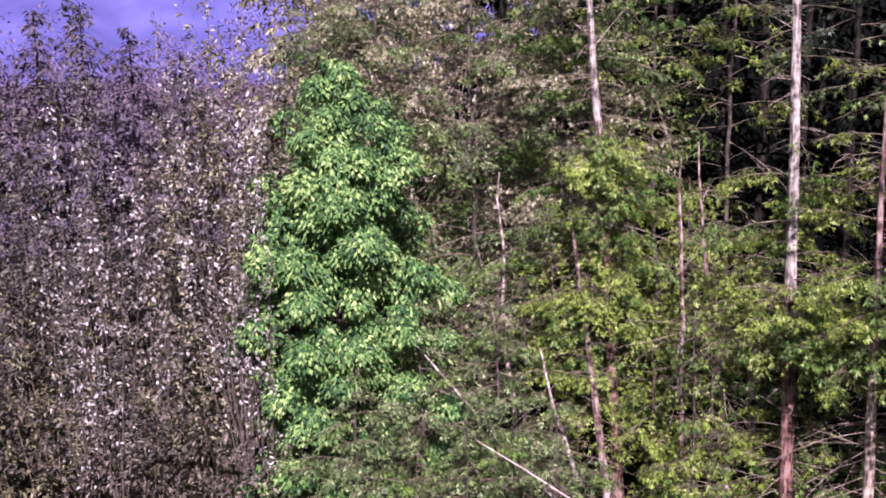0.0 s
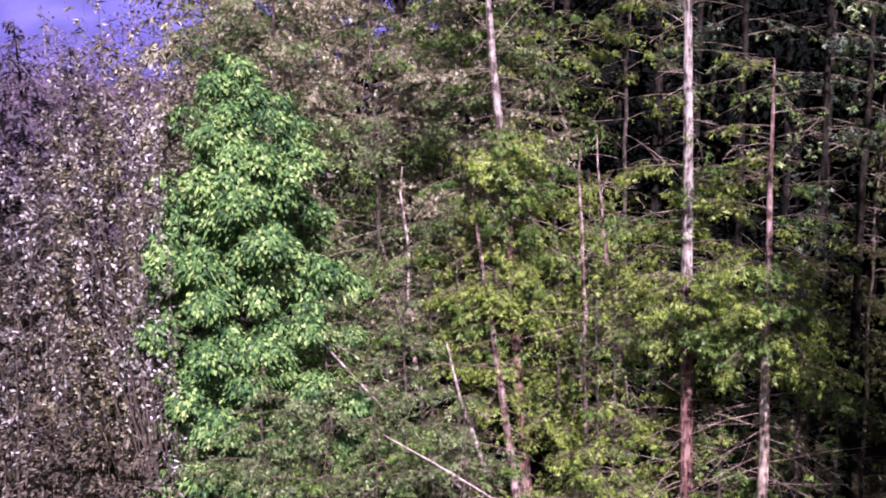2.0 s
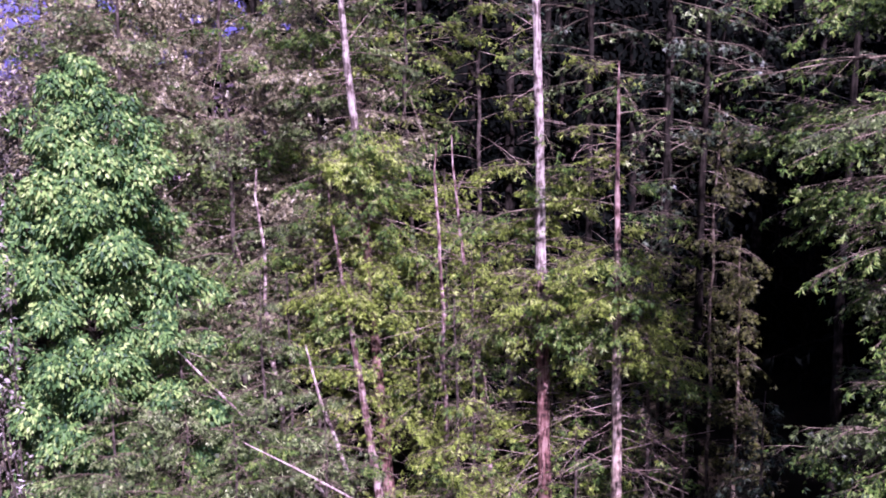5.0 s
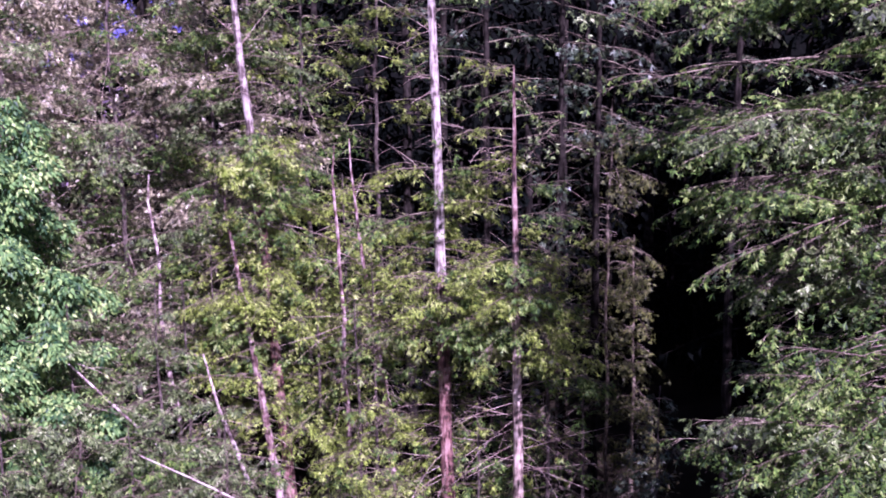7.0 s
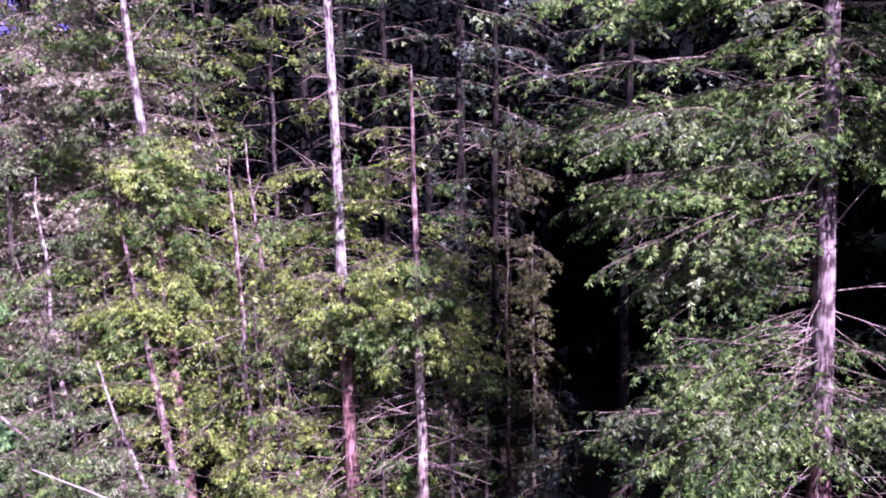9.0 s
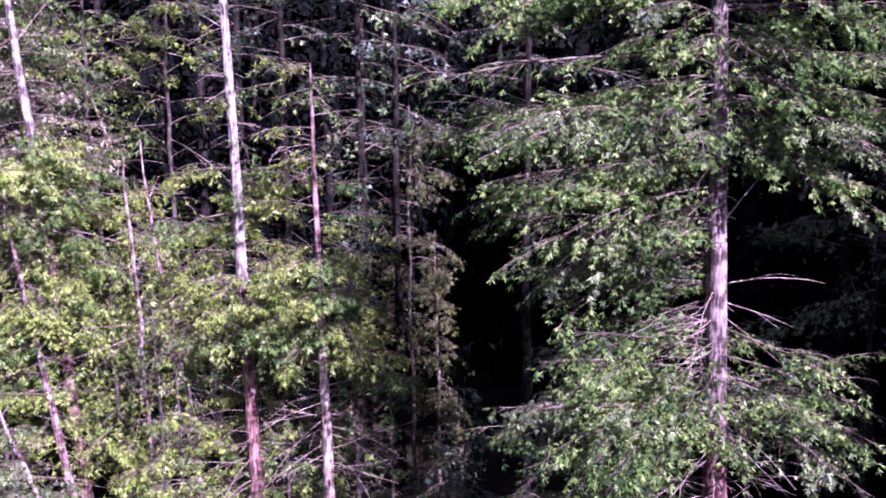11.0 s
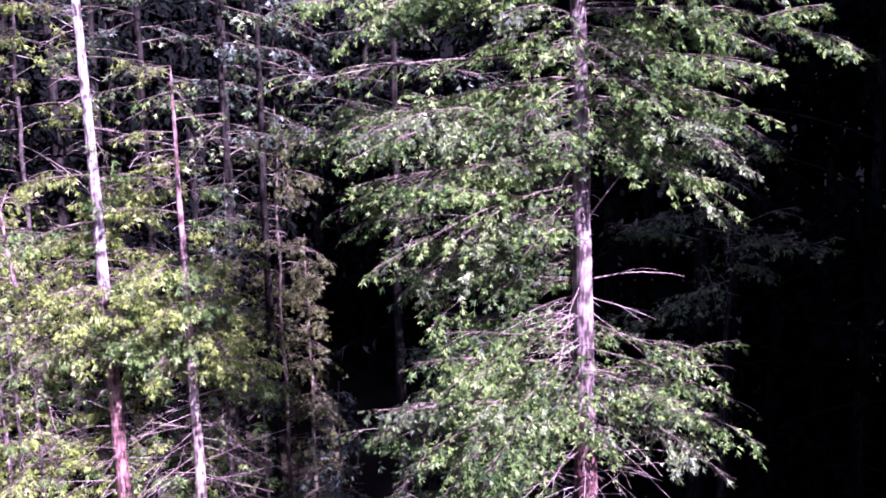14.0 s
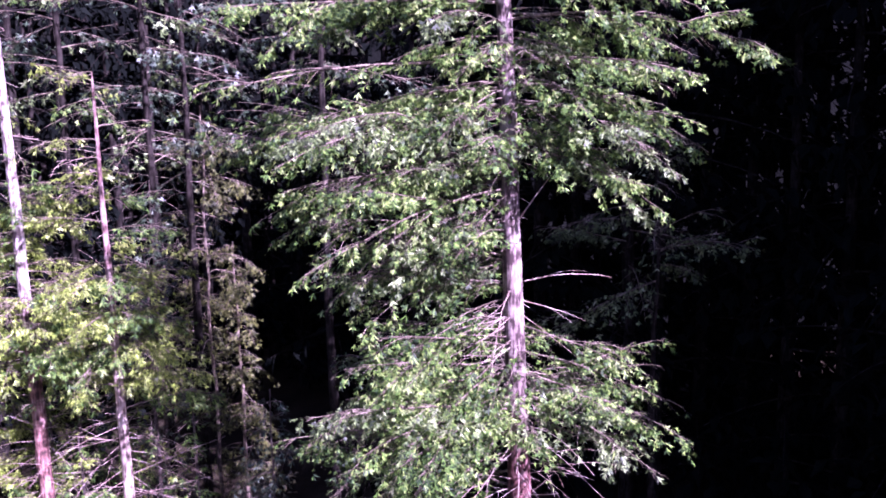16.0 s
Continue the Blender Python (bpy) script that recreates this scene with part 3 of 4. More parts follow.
mate.band(12.4, 13.3, 3, 1.1, 0.9, 0.0, 0.3, az=(245, 40))
old = Tree("fir_tree", 4.95, 26.55, 23.0, 0.165, BARK_OLD, MIX_OLIVE, "tall fir with a pale scarred trunk and olive boughs", group="forest edge trees", lean=(-0.068, 0.011), leaf_len=0.2, leaf_wid=0.085, crook=0.05, sides=12, open_at=-0.45)
old.limb(13.9, 25, 1.2, 1.1, 0.1, leafy=False, thick=1.4)
old.limb(14.2, 165, 1.3, 0.9, 0.1, leafy=False, thick=1.4)
old.sticks(11.8, 15.0, 22, 0.4, 1.0)
old.band(9.6, 11.6, 14, 2.2, 1.8, 0.0, 0.2, az=(80, 120))
old.band(3.0, 9.6, 26, 2.6, 2.2, 0.0, 0.2, leaf=MIX_FIR, az=(90, 125))
old.band(5.5, 9.8, 20, 2.4, 2.0, 0.0, 0.2, leaf=LEAF_YELLOW, az=(90, 125))
old.band(9.4, 11.7, 24, 1.8, 1.5, 0.1, 0.4, leaf=MIX_FIR, az=(262, 60), dens=1.2)
old.band(6.9, 8.6, 12, 1.8, 1.5, 0.1, 0.4, leaf=MIX_GOLD, az=(262, 60), dens=1.2)
old.band(3.5, 6.6, 7, 1.3, 1.2, 0.0, 0.3, leaf=MIX_GOLD, az=(265, 70))
old.sticks(2.0, 9.0, 22, 0.6, 2.0)
old.band(12.0, 16.0, 12, 2.2, 2.4, 0.1, 0.2, az=(80, 120))
old.band(16.0, 22.5, 18, 2.2, 0.5, 0.15, 0.2)
for tree, z0, z1, n in ((fir, 4.5, 15.5, 34), (slim, 2.8, 16.0, 40), (mate, 3.0, 13.4, 26), (old, 9.0, 16.0, 22)):
    tree.sticks(z0, z1, n, 0.12, 0.4)
twin = Tree("fir_tree", 4.64, 25.59, 10.2, 0.13, BARK_RED, LEAF_OLIVE, "thin reddish trunk beside a taller fir", group="forest edge trees", lean=(-0.129, 0.019), leaf_len=0.17, leaf_wid=0.07, crook=0.05, sides=10)
twin.band(3.0, 10.0, 26, 1.8, 0.9, 0.0, 0.2, leaf=LEAF_YELLOW, az=(90, 125))
twin.band(3.0, 8.6, 14, 0.9, 0.9, 0.0, 0.3, leaf=MIX_GOLD, az=(265, 60))
twin.sticks(2.0, 9.0, 16, 0.4, 1.4)
for tx, ty, hh, ln in ((6.12, 24.24, 11.4, (-0.017, 0.004)), (7.4, 23.9, 11.5, (-0.096, 0.026))):
    snag = Tree("dead_tree", tx, ty, hh, 0.085, BARK_RED, LEAF_YELLOW, "dead slender trunk with crossing bare twigs", group="dead trunks", lean=ln, crook=0.12)
    snag.sticks(5.0, 10.4, 26, 0.5, 1.9)
for tx, ty, hh, rr, ln in ((4.16, 24.17, 6.5, 0.085, (-0.264, 0.033)), (2.28, 27.91, 10.5, 0.09, (-0.062, 0.004)), (5.0, 23.4, 7.6, 0.045, (-0.82, -0.02)), (7.9, 21.7, 4.8, 0.035, (-1.5, 0.074))):
    snag = Tree("dead_tree", tx, ty, hh, rr, BARK_PALE, LEAF_YELLOW, "leaning bare dead trunk with broken twigs", group="dead trunks", lean=ln, crook=0.16)
    snag.sticks(2.0, hh - 0.5, 14, 0.4, 1.4)

# ---- bright green broad tree ----
def build_maple(x, y, height):
    """Limbs that end in rounded bunches of leaves, over a pointed crown that widens in steps towards the ground."""
    root = tagged(new("maple_tree"), "dense bright green leafy tree with a pointed crown", "tree")
    z0 = ground_height(x, y)
    root.location = (x, y, z0)
    zz = np.linspace(0, height, 14)
    v, f = tube(np.column_stack([np.cumsum(RNG.normal(0, 0.03, 14)), np.zeros(14), zz]), 0.17 * (1 - zz / height) ** 0.7 + 0.012, 9)
    v[:9, 2] = -0.15
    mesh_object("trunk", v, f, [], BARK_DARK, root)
    for i in range(265):
        u = (i + RNG.random()) / 265
        z = height - 13.0 * u ** 0.78
        wide = np.interp(z, [1, 4, 6.5, 8.0, 8.8, 10.2, 10.8, 12.0, 12.9, height], [2.4, 2.8, 2.8, 2.75, 2.2, 2.1, 1.75, 1.3, 0.8, 0.05])
        a = i * 2.39996 + RNG.uniform(-0.3, 0.3) if i % 2 else -math.pi / 2 + 1.5 * (2 * ((i * 0.381966) % 1.0) - 1) + RNG.uniform(-0.2, 0.2)
        out = wide * (RNG.uniform(0.5, 1.05) if i % 4 else RNG.uniform(0.2, 0.6))
        size = RNG.uniform(0.3, 0.56) * np.interp(z, [11, height], [1, 0.62])
        start = np.array([0, 0, max(0.3, z - out * RNG.uniform(0.35, 0.8))])
        end = np.array([math.cos(a) * out, math.sin(a) * out, z - 0.1])
        s = np.linspace(0, 1, 6)[:, None]
        path = start + (end - start) * s + np.array([0, 0, 0.16 * out]) * np.sin(s * np.pi) + RNG.normal(0, 0.02, (6, 3))
        lv, lq = tube(path, np.linspace(0.012 + 0.008 * out, 0.005, 6), 5)
        limb = mesh_object("limb", lv, lq, [], BRANCH, root)
        n = int(250 * (size / 0.4) ** 1.7)
        nr = RNG.normal(0, 1, (n, 3)) + np.array([math.cos(a) * 0.7, math.sin(a) * 0.7, 0.4])
        nr = unit(nr)
        p = end + nr * size * np.array([1.15, 1.15, 0.85]) * RNG.uniform(0.72, 1.06, (n, 1))
        d = nr * 0.32 + np.array([0, 0, -0.8]) + RNG.normal(0, 0.3, (n, 3))
        w = np.cross(nr, d) + RNG.normal(0, 0.25, (n, 3))
        fv, ff = leaves(p, d, w, RNG.uniform(0.1, 0.2, n), RNG.uniform(0.06, 0.11, n))
        tagged(mesh_object("foliage", fv, [], ff, LEAF_BRIGHT, limb, smooth=False), kind="stuff")


build_maple(-2.6, 24.9, 13.75)


# ---- young hemlocks along the edge ----
def young(x, y, h, leaf, spread, n, label, name="young_hemlock", ll=0.19, lw=0.08, dens=1.0, open_at=-0.12):
    t = Tree(name, x, y, h, 0.012 + 0.004 * h, YOUNG_BARK, leaf, label, group="young trees", leaf_len=ll, leaf_wid=lw, crook=0.05, open_at=open_at)
    t.band(0.6, h * 0.5, int(n * 0.55), spread, spread * 0.8, 0.08, 0.25, dens=dens, gap=0.2)
    t.band(h * 0.5, h * 0.99, int(n * 0.75), spread * 0.75, 0.35, 0.15, 0.25, dens=dens, gap=0.15)
    return t


GREEN, GOLD = "young hemlock with drooping green sprays", "young hemlock with yellow green sprays"
young(-0.6, 23.3, 8.2, MIX_SKIRT, 2.8, 60, GREEN, open_at=-0.4)
young(-2.1, 22.2, 6.9, MIX_SKIRT, 2.6, 54, GREEN, open_at=-0.4)
young(1.4, 24.3, 8.6, MIX_SKIRT, 2.6, 52, GREEN, open_at=-0.3)
young(-3.6, 23.2, 5.6, MIX_SKIRT, 2.2, 40, GREEN, open_at=-0.3)
young(0.5, 22.3, 5.4, MIX_SKIRT, 2.4, 44, GREEN)
young(6.0, 23.0, 7.8, MIX_GOLD, 1.5, 36, GOLD, open_at=-0.2)
young(2.2, 26.4, 8.0, MIX_SKIRT, 1.6, 34, GREEN)
young(2.7, 23.0, 5.6, MIX_SKIRT, 2.2, 40, GREEN)
young(5.6, 25.4, 8.6, LEAF_YELLOW, 1.8, 40, GOLD, open_at=-0.08)
young(6.6, 26.2, 10.4, MIX_GOLD, 1.7, 40, GOLD, open_at=-0.08)
young(8.3, 24.4, 9.2, LEAF_YELLOW, 1.6, 38, GOLD, open_at=-0.08)
young(6.5, 23.2, 8.8, MIX_GOLD, 1.7, 48, GOLD, open_at=-0.08)
young(3.0, 26.4, 8.8, LEAF_YELLOW, 1.9, 40, GOLD)
young(5.9, 22.4, 4.6, LEAF_YELLOW, 1.8, 30, GOLD)
young(7.0, 21.6, 3.2, LEAF_FIR, 1.4, 22, GREEN)
mossy = Tree("sapling", 15.0, 24.9, 8.4, 0.05, BRANCH, LEAF_MOSS, "mossy yellow green sapling in half shade", group="young trees", leaf_len=0.15, leaf_wid=0.08, crook=0.1, open_at=-0.9, tuft=1.6)
mossy.band(1.0, 8.3, 70, 1.05, 0.7, 0.3, 0.5, droop=0.9)
drab = Tree("sapling", 13.5, 23.7, 12.4, 0.05, BRANCH, LEAF_MOSS, "drab olive sapling in half shade", group="young trees", leaf_len=0.17, leaf_wid=0.09, crook=0.1, open_at=-0.3, tuft=1.6)
drab.band(5.5, 12.2, 46, 1.5, 1.1, 0.3, 0.5, droop=0.9)
young(8.7, 21.7, 5.0, MIX_GOLD, 1.5, 26, GOLD)
young(9.9, 21.8, 5.4, MIX_FIR, 1.4, 26, GREEN)
young(8.9, 23.8, 5.6, LEAF_YELLOW, 1.4, 28, GOLD)
young(9.3, 22.9, 8.6, LEAF_FIR, 1.3, 36, GREEN)
young(10.9, 20.3, 6.2, LEAF_FIR, 1.3, 32, GREEN)
young(11.7, 18.2, 6.0, LEAF_BLUE, 1.4, 30, GREEN)
young(11.0, 21.9, 10.6, LEAF_BLUE, 1.3, 44, GREEN)
young(10.3, 21.0, 9.0, MIX_FIR, 1.2, 40, GREEN)
young(11.2, 18.6, 3.6, LEAF_FIR, 1.4, 22, GREEN)
young(11.5, 15.8, 4.2, LEAF_BLUE, 1.5, 26, GREEN)

# ---- high crowns that close the gap beside the big fir ----
for x, y, z0 in ((11.4, 22.6, 11.0), (14.5, 19.6, 12.0), (12.9, 23.4, 10.6), (10.2, 24.6, 12.6)):
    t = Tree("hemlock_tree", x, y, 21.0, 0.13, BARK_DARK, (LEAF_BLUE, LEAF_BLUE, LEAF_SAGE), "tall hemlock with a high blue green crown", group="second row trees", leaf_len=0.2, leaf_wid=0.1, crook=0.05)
    t.band(z0, 16.0, 12, 2.4, 2.4, 0.05, 0.2, gap=0.5, dens=0.7)
    t.band(16.0, 20.6, 10, 2.3, 0.4, 0.05, 0.2, gap=0.3, dens=0.7)
    t.sticks(8.0, 12.0, 8, 0.5, 1.6)

# ---- hemlocks in the shade beside the big fir ----
for x, y, h in ((19.6, 13.4, 12.6), (21.4, 15.6, 13.6)):
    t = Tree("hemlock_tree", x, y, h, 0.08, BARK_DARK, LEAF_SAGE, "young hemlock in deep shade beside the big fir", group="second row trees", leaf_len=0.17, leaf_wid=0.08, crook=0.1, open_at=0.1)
    t.band(7.8, h - 0.3, 13, 2.6, 0.9, 0.1, 0.3, gap=0.4)

# ---- olive trees behind the edge ----
for x, y, h, sp, n, leaf in ((-2.4, 30.0, 17.5, 3.2, 60, MIX_OLIVE), (1.0, 29.5, 19.0, 3.2, 64, MIX_OLIVE), (3.6, 30.5, 20.0, 3.0, 60, MIX_OLIVE), (6.1, 28.0, 18.5, 2.8, 48, MIX_GOLD), (8.2, 27.6, 18.5, 2.6, 14, MIX_FIR), (2.6, 33.0, 20.5, 3.2, 36, MIX_OLIVE), (-3.6, 33.2, 18.0, 3.0, 46, MIX_OLIVE), (-1.7, 28.2, 19.5, 2.8, 56, MIX_OLIVE), (-3.4, 29.6, 17.5, 2.4, 46, MIX_OLIVE), (5.2, 32.0, 20.5, 3.2, 36, MIX_FIR)):
    t = Tree("hemlock_tree", x, y, h, 0.085, YOUNG_BARK, leaf, "grey olive hemlock with thin pale branches", group="second row trees", leaf_len=0.18, leaf_wid=0.085, crook=0.14, open_at=-0.38 - 0.3 * (x < 4), tuft=1.5)
    t.band(3.0, 14.5, n, sp, sp * 0.8, 0.4, 0.35, gap=0.35, droop=0.7, dens=0.7)
    t.band(14.0, h * 0.98, 22, sp * 0.7, 0.4, 0.05, 0.2, gap=0.3)
    t.sticks(6.0, 14.0, 18, 1.0, 2.6)


for x, y, h in ((-5.0, 38.0, 21.0), (-3.3, 39.0, 25.0), (-1.6, 40.0, 26.0), (0.6, 38.5, 26.0), (2.4, 41.0, 26.0), (-0.4, 44.0, 26.0), (-4.0, 36.5, 22.0), (-2.3, 36.0, 24.0), (4.0, 39.0, 26.0), (6.0, 40.0, 26.0)):
    crown_tree("hemlock_tree", x, y, h, 0.16, BRANCH, LEAF_OLIVE, "grey green hemlock further back in the forest", 0.15, 3.6, 80, 0.32, 0.16, 0.9, "second row trees", top=0.8, taper=0.5)


# ---- pale-leaved saplings and brown brush ----
def sapling(x, y, tops, label, leaf, fork=0.4, ll=0.135, lw=0.085, thick=1.0):
    """Thin stems from one foot that part and arch upward to the given tops (sideways, away, height), leaves in loose tufts."""
    root = tagged(new("sapling"), label, "sapling", "saplings")
    root.location = (x, y, ground_height(x, y))
    for dx, dy, h in tops:
        n = 14
        u = np.linspace(0, 1, n)
        open_up = np.clip((u - fork * RNG.uniform(0.6, 1.1)) / (1 - fork), 0, 1) ** 0.8
        line = np.column_stack([dx * (0.25 * u + 0.75 * open_up), dy * open_up, h * u]) + np.cumsum(RNG.normal(0, 0.035, (n, 3)), 0) * np.minimum(u, 1 - u * 0.6)[:, None]
        line[0, 2] = -0.1
        pieces, ps = [tube(line, np.linspace(0.012 + h * 0.0022, 0.004, n), 6)], []
        for k in range(int(h * 1.7)):
            v = 1.0 - 0.62 * RNG.random() ** 1.1
            st = np.array([np.interp(v, u, line[:, c]) for c in range(3)])
            p = limb_path(st, RNG.uniform(0, 2 * np.pi), RNG.uniform(0.3, 0.8) * (1.1 - v) + 0.06, RNG.uniform(0.7, 2.0), 0.3, 6, 0.15)
            pieces.append(tube(p, np.linspace(0.007, 0.003, 6), 4))
            m = int(RNG.integers(2, 7) * thick)
            f = RNG.uniform(1.5, 5, m)
            ps.append(np.stack([np.interp(f, np.arange(6), p[:, c]) for c in range(3)], 1))
        m = int(h * 8 * thick)
        f = 1.0 - 0.6 * RNG.random(m) ** 1.3
        ps.append(np.stack([np.interp(f, u, line[:, c]) for c in range(3)], 1))
        p = np.concatenate(ps)
        p += RNG.normal(0, 0.075, p.shape)
        d = RNG.normal(0, 0.6, p.shape) + np.array([0, 0, -0.55])
        lv, lf = leaves(p, d, RNG.normal(0, 1, p.shape) + np.array([1.0, 0, 0]), ll * RNG.uniform(0.6, 1.3, len(p)), lw * RNG.uniform(0.6, 1.25, len(p)))
        sv, sq = join(pieces)
        stem = mesh_object("stem", sv, sq, [], YOUNG_BARK, root)
        tagged(mesh_object("foliage", lv, [], lf, leaf, stem, smooth=False), kind="stuff")
    return root


PALE = "upright sapling with pale silvery leaves"
sapling(-4.9, 23.6, [(-1.75, 0.2, 14.5), (-1.1, -0.3, 13.6), (-0.5, 0.1, 15.1), (0.25, 0.2, 14.5), (0.75, -0.2, 13.8), (-0.2, 0.4, 13.0), (0.5, 0.3, 12.6), (-1.9, 0.0, 12.3)], PALE, LEAF_PALE)
sapling(-5.2, 23.9, [(-1.2, 0.2, 11.8), (-0.7, -0.3, 11.2), (0.2, 0.1, 11.6), (0.7, 0.2, 10.6), (-1.7, 0.1, 10.6)], PALE, LEAF_PALE, 0.3)
sapling(-7.6, 21.9, [(-1.1, 0.2, 12.5), (-0.25, -0.3, 12.4), (0.35, 0.1, 11.4), (0.7, 0.2, 11.6), (-1.4, 0.2, 10.0), (-0.6, 0.3, 11.0)], PALE, LEAF_PALE, 0.35, 0.12, 0.08, 1.2)
sapling(-6.6, 22.6, [(-0.6, 0.2, 10.6), (0.2, -0.3, 11.0), (0.7, 0.1, 9.6), (-0.2, 0.2, 9.0)], PALE, LEAF_PALE, 0.3)
sapling(-8.4, 22.0, [(-0.9, 0.2, 9.4), (-0.2, -0.3, 9.0), (0.5, 0.1, 9.6), (0.0, 0.2, 8.0)], PALE, LEAF_PALE, 0.3, 0.12, 0.08)
sapling(-4.2, 22.9, [(-0.6, 0.2, 10.0), (0.1, -0.3, 9.2), (-0.9, 0.1, 8.4), (-0.3, 0.2, 7.6)], PALE, LEAF_PALE, 0.3)


def shrub(x, y, h, w, leaf, label, n=26, ll=0.17, lw=0.095):
    root = tagged(new("shrub"), label, "shrub", "brush")
    root.location = (x, y, ground_height(x, y))
    lvs, lfs, off, stems = [], [], 0, []
    for i in range(n):
        a = RNG.uniform(0, 2 * np.pi)
        p = limb_path(np.array([math.cos(a) * 0.1, math.sin(a) * 0.1, -0.05]), a, w * RNG.uniform(0.3, 1.0), h / w * RNG.uniform(0.9, 1.9), h / w * RNG.uniform(0.2, 0.6), 8, 0.16)
        stems.append(tube(p, np.linspace(0.018, 0.004, 8), 5))
        _, _, _, (lv, lf) = sprays(p, ll, lw, 0.4, 0.16, 0.75, 0.5, 0.2, 0.2, (x, y, 0), 1.3, 0.0)
        lvs.append(lv)
        lfs.append(lf + off)
        off += len(lv)
    sv, sq = join(stems)
    tagged(mesh_object("stem_tangle", sv, sq, [], BRANCH, root), kind="stuff")
    tagged(mesh_object("foliage", np.concatenate(lvs), [], np.concatenate(lfs), leaf, root, smooth=False), kind="stuff")


GR = "grey leaved brush with silvery flecks"
BR, OC = "tangled brown brush with bare twigs", "olive leaved shrub among brown brush"
for i in range(24):
    x = -15.5 + 11.5 * ((i * 0.618) % 1.0)
    y = 24.8 + 8.5 * RNG.random()
    far_up = (y - 24) * (0.5 if x > -9 else 0.25)
    k = i % 4
    shrub(x, y, RNG.uniform(3.4, 6.2) + far_up, RNG.uniform(1.6, 2.6), (LEAF_BROWN, LEAF_GREY, LEAF_GREY, LEAF_RUST)[k], (BR, GR, GR, OC)[k], 11)

for i in range(30):
    x = -14.6 + 10.6 * ((i * 0.618) % 1.0)
    y = 26.5 + 4.0 * RNG.random()
    k = i % 4
    shrub(x, y, np.interp(x, [-14, -8, -4], [9.6, 10.8, 11.4]) * RNG.uniform(0.85, 1.08), RNG.uniform(1.5, 2.1), (LEAF_RUST, LEAF_GREY, LEAF_BROWN, LEAF_GREY)[k], (OC, GR, BR, GR)[k], 11, 0.175, 0.09)

for i in range(16):
    x = -13.0 + 8.6 * ((i * 0.618) % 1.0)
    k = i % 3
    shrub(x, 22.4 + 1.2 * RNG.random(), RNG.uniform(4.6, 7.0), RNG.uniform(1.4, 2.0), (LEAF_BROWN, LEAF_RUST, LEAF_BROWN)[k], (BR, OC, BR)[k], 11)

for x, y, h in ((-5.6, 25.6, 10.6), (-6.6, 26.2, 9.2), (-4.9, 26.4, 11.0), (-7.6, 25.2, 7.4)):
    shrub(x, y, h, 1.6, LEAF_OLIVE, "tall ochre leaved shrub among the brush", 16)

for x, y, h in ((11.4, 20.6, 2.4), (12.7, 22.2, 2.8), (13.3, 20.2, 2.0), (10.2, 22.6, 2.6), (14.2, 23.0, 2.6)):
    shrub(x, y, h, 1.3, LEAF_RUST, "low olive undergrowth at the foot of the firs", 14)

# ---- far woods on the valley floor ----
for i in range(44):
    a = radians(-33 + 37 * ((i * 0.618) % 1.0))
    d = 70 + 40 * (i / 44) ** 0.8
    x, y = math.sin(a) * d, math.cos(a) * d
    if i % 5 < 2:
        crown_tree("far_conifer", x, y, RNG.uniform(0.05, 0.075) * d + 7, 0.22, BARK_DARK, LEAF_FAR, "dark conifer in the far woods, haze painted into its colour", 0.04, 4.2, 44, 0.55, 0.22, 0.7, "far woods", top=0.4, taper=1.0)
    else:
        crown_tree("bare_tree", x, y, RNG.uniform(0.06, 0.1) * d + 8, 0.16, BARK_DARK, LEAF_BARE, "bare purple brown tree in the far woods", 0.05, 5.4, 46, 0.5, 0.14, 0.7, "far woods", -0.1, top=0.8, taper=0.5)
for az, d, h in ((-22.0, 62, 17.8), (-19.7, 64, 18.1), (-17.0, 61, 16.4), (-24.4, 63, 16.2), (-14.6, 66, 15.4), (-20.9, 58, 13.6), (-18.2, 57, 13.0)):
    crown_tree("far_conifer", math.sin(radians(az)) * d, math.cos(radians(az)) * d, h, 0.25, BARK_DARK, LEAF_FAR, "tall dark conifer standing out of the far woods, haze painted in", 0.04, 6.0, 120, 0.4, 0.19, 0.9, "far woods", top=0.3, taper=0.85, open_at=-1.0)


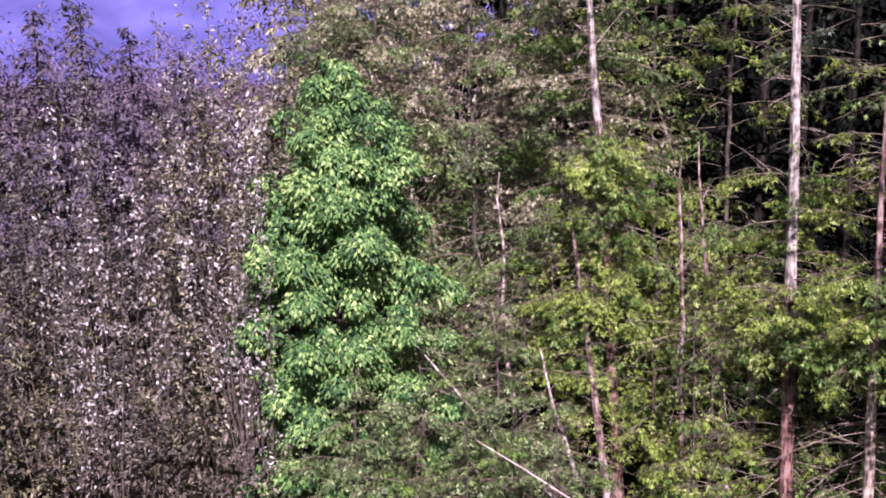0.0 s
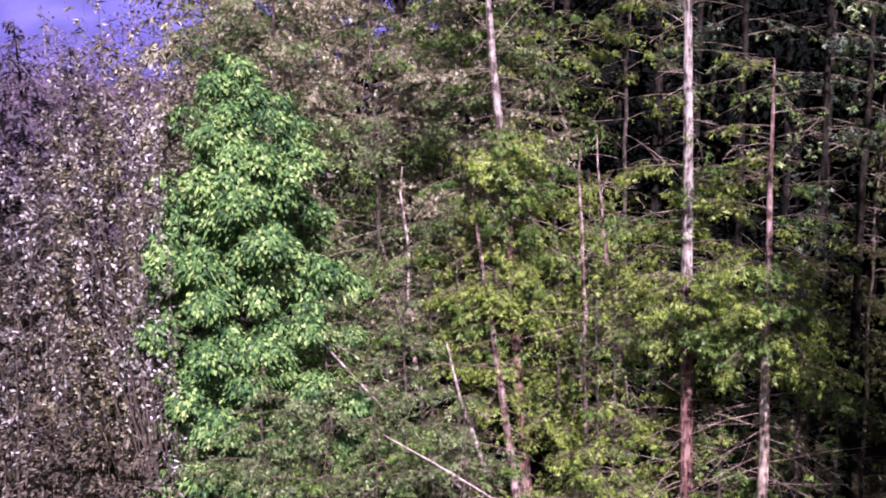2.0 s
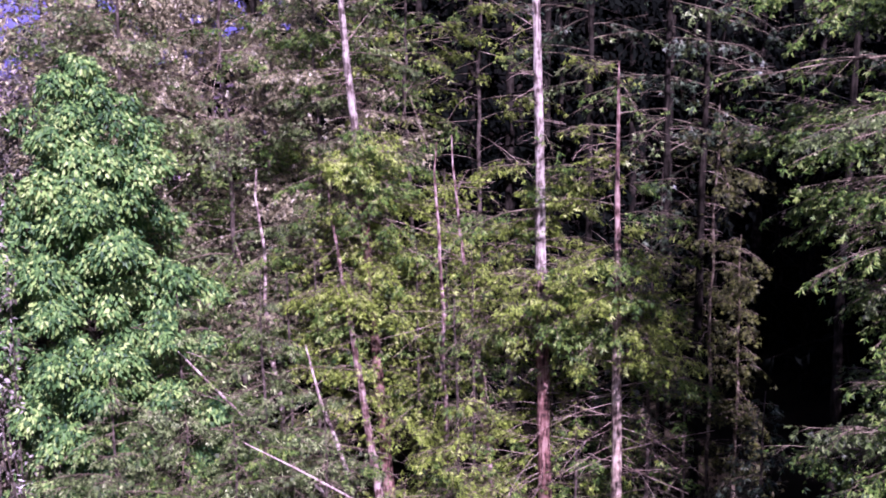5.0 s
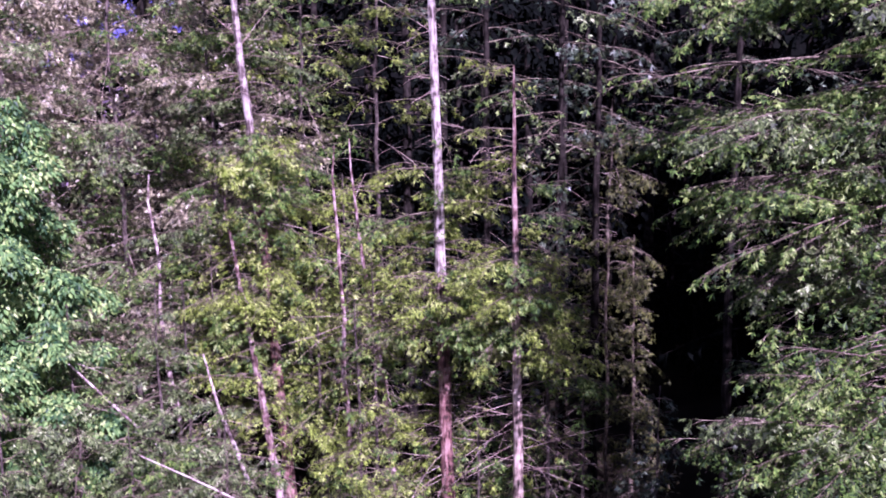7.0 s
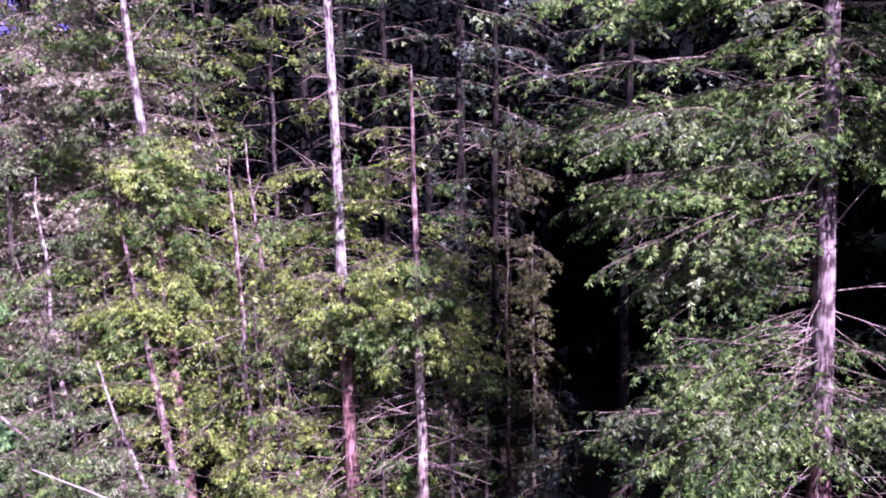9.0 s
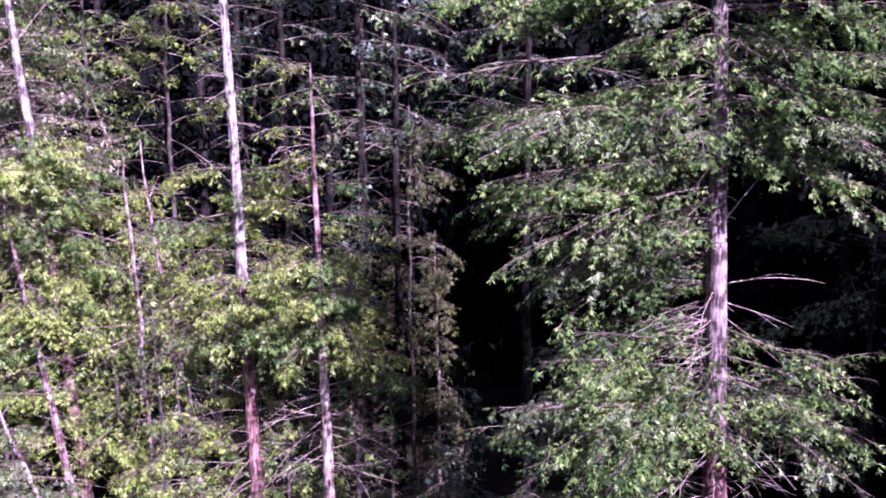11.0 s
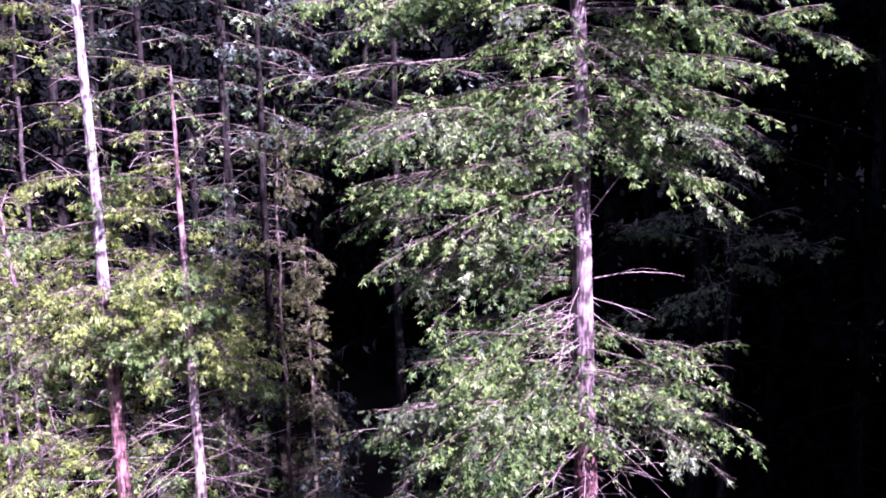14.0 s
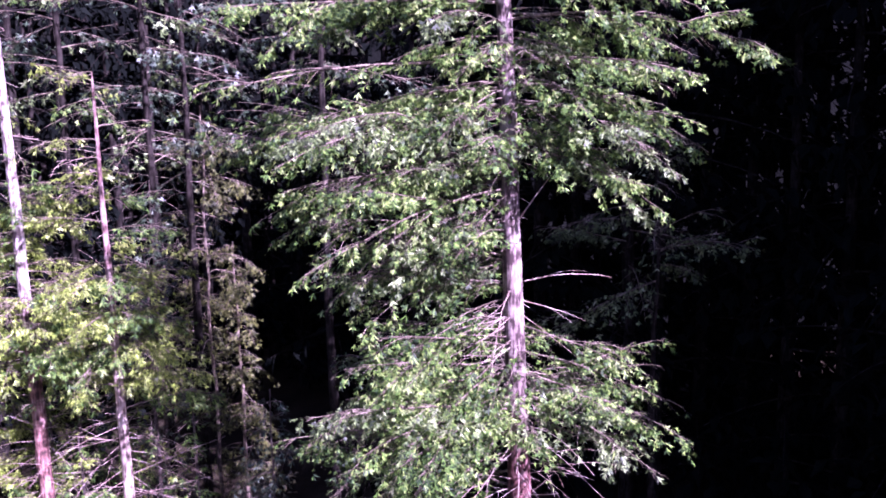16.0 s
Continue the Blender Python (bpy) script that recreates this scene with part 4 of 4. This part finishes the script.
def thicket(name, az0, az1, r0, r1, height, count, material, label, grain):
    """A tangle of twigs and leaves that nobody could count, filling a strip of ground."""
    a, r = np.radians(RNG.uniform(az0, az1, count)), RNG.uniform(r0, r1, count)
    x, y = np.sin(a) * r, np.cos(a) * r
    lump = clump(np.column_stack([x, y, np.zeros(count)]), 9.0)
    z = height * (0.75 + 0.3 * lump) * np.sqrt(RNG.random(count))
    d = RNG.normal(0, 1, (count, 3))
    v, f = leaves(np.column_stack([x, y, z]), d, np.cross(d, [0.3, 0.2, 1.0]), RNG.uniform(0.5, 1.0, count) * grain, RNG.uniform(0.2, 0.4, count) * grain)
    tagged(mesh_object(name, v, [], f, material, smooth=False), label, "thicket", kind="stuff")


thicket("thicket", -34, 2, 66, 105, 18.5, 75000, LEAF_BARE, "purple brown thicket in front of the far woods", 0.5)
thicket("thicket", -34, -4, 33, 64, 5.0, 20000, LEAF_BROWN, "brown scrub on the valley floor", 0.5)

# ---- dark forest interior ----
# these trees carry the interior's shade in their needle and bark colours
DARK = "conifer coloured near black for the forest's shade"
for i in range(104):
    az = 3 + 83 * (i + RNG.random()) / 104
    lo = np.interp(az, [-6, 6, 20, 25, 30, 37, 42, 48, 60, 86], [37, 34, 33, 38, 39, 38, 31, 27, 26, 24])
    d = lo + (i % 3) * 5 + RNG.uniform(0, 5)
    x, y = math.sin(radians(az)) * d, math.cos(radians(az)) * d
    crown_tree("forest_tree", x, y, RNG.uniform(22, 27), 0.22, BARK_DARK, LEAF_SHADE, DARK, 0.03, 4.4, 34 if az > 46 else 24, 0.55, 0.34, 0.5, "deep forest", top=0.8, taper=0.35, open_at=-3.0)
# unseen tall trees, added right of the view to shade the forest there
for i in range(24):
    x, y = 20.4 + (i % 8) * 2.3 + RNG.uniform(-0.4, 0.4), -1.0 - (i // 8) * 5.0 + RNG.uniform(-1, 1)
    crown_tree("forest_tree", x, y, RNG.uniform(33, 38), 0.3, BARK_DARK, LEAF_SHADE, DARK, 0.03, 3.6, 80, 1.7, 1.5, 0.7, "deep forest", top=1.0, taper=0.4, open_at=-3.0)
# unseen woods added round the clearing, behind the camera, to cut low sky light
for i in range(40):
    az = 122 + 200 * (i + RNG.random()) / 40
    d = RNG.uniform(30, 42)
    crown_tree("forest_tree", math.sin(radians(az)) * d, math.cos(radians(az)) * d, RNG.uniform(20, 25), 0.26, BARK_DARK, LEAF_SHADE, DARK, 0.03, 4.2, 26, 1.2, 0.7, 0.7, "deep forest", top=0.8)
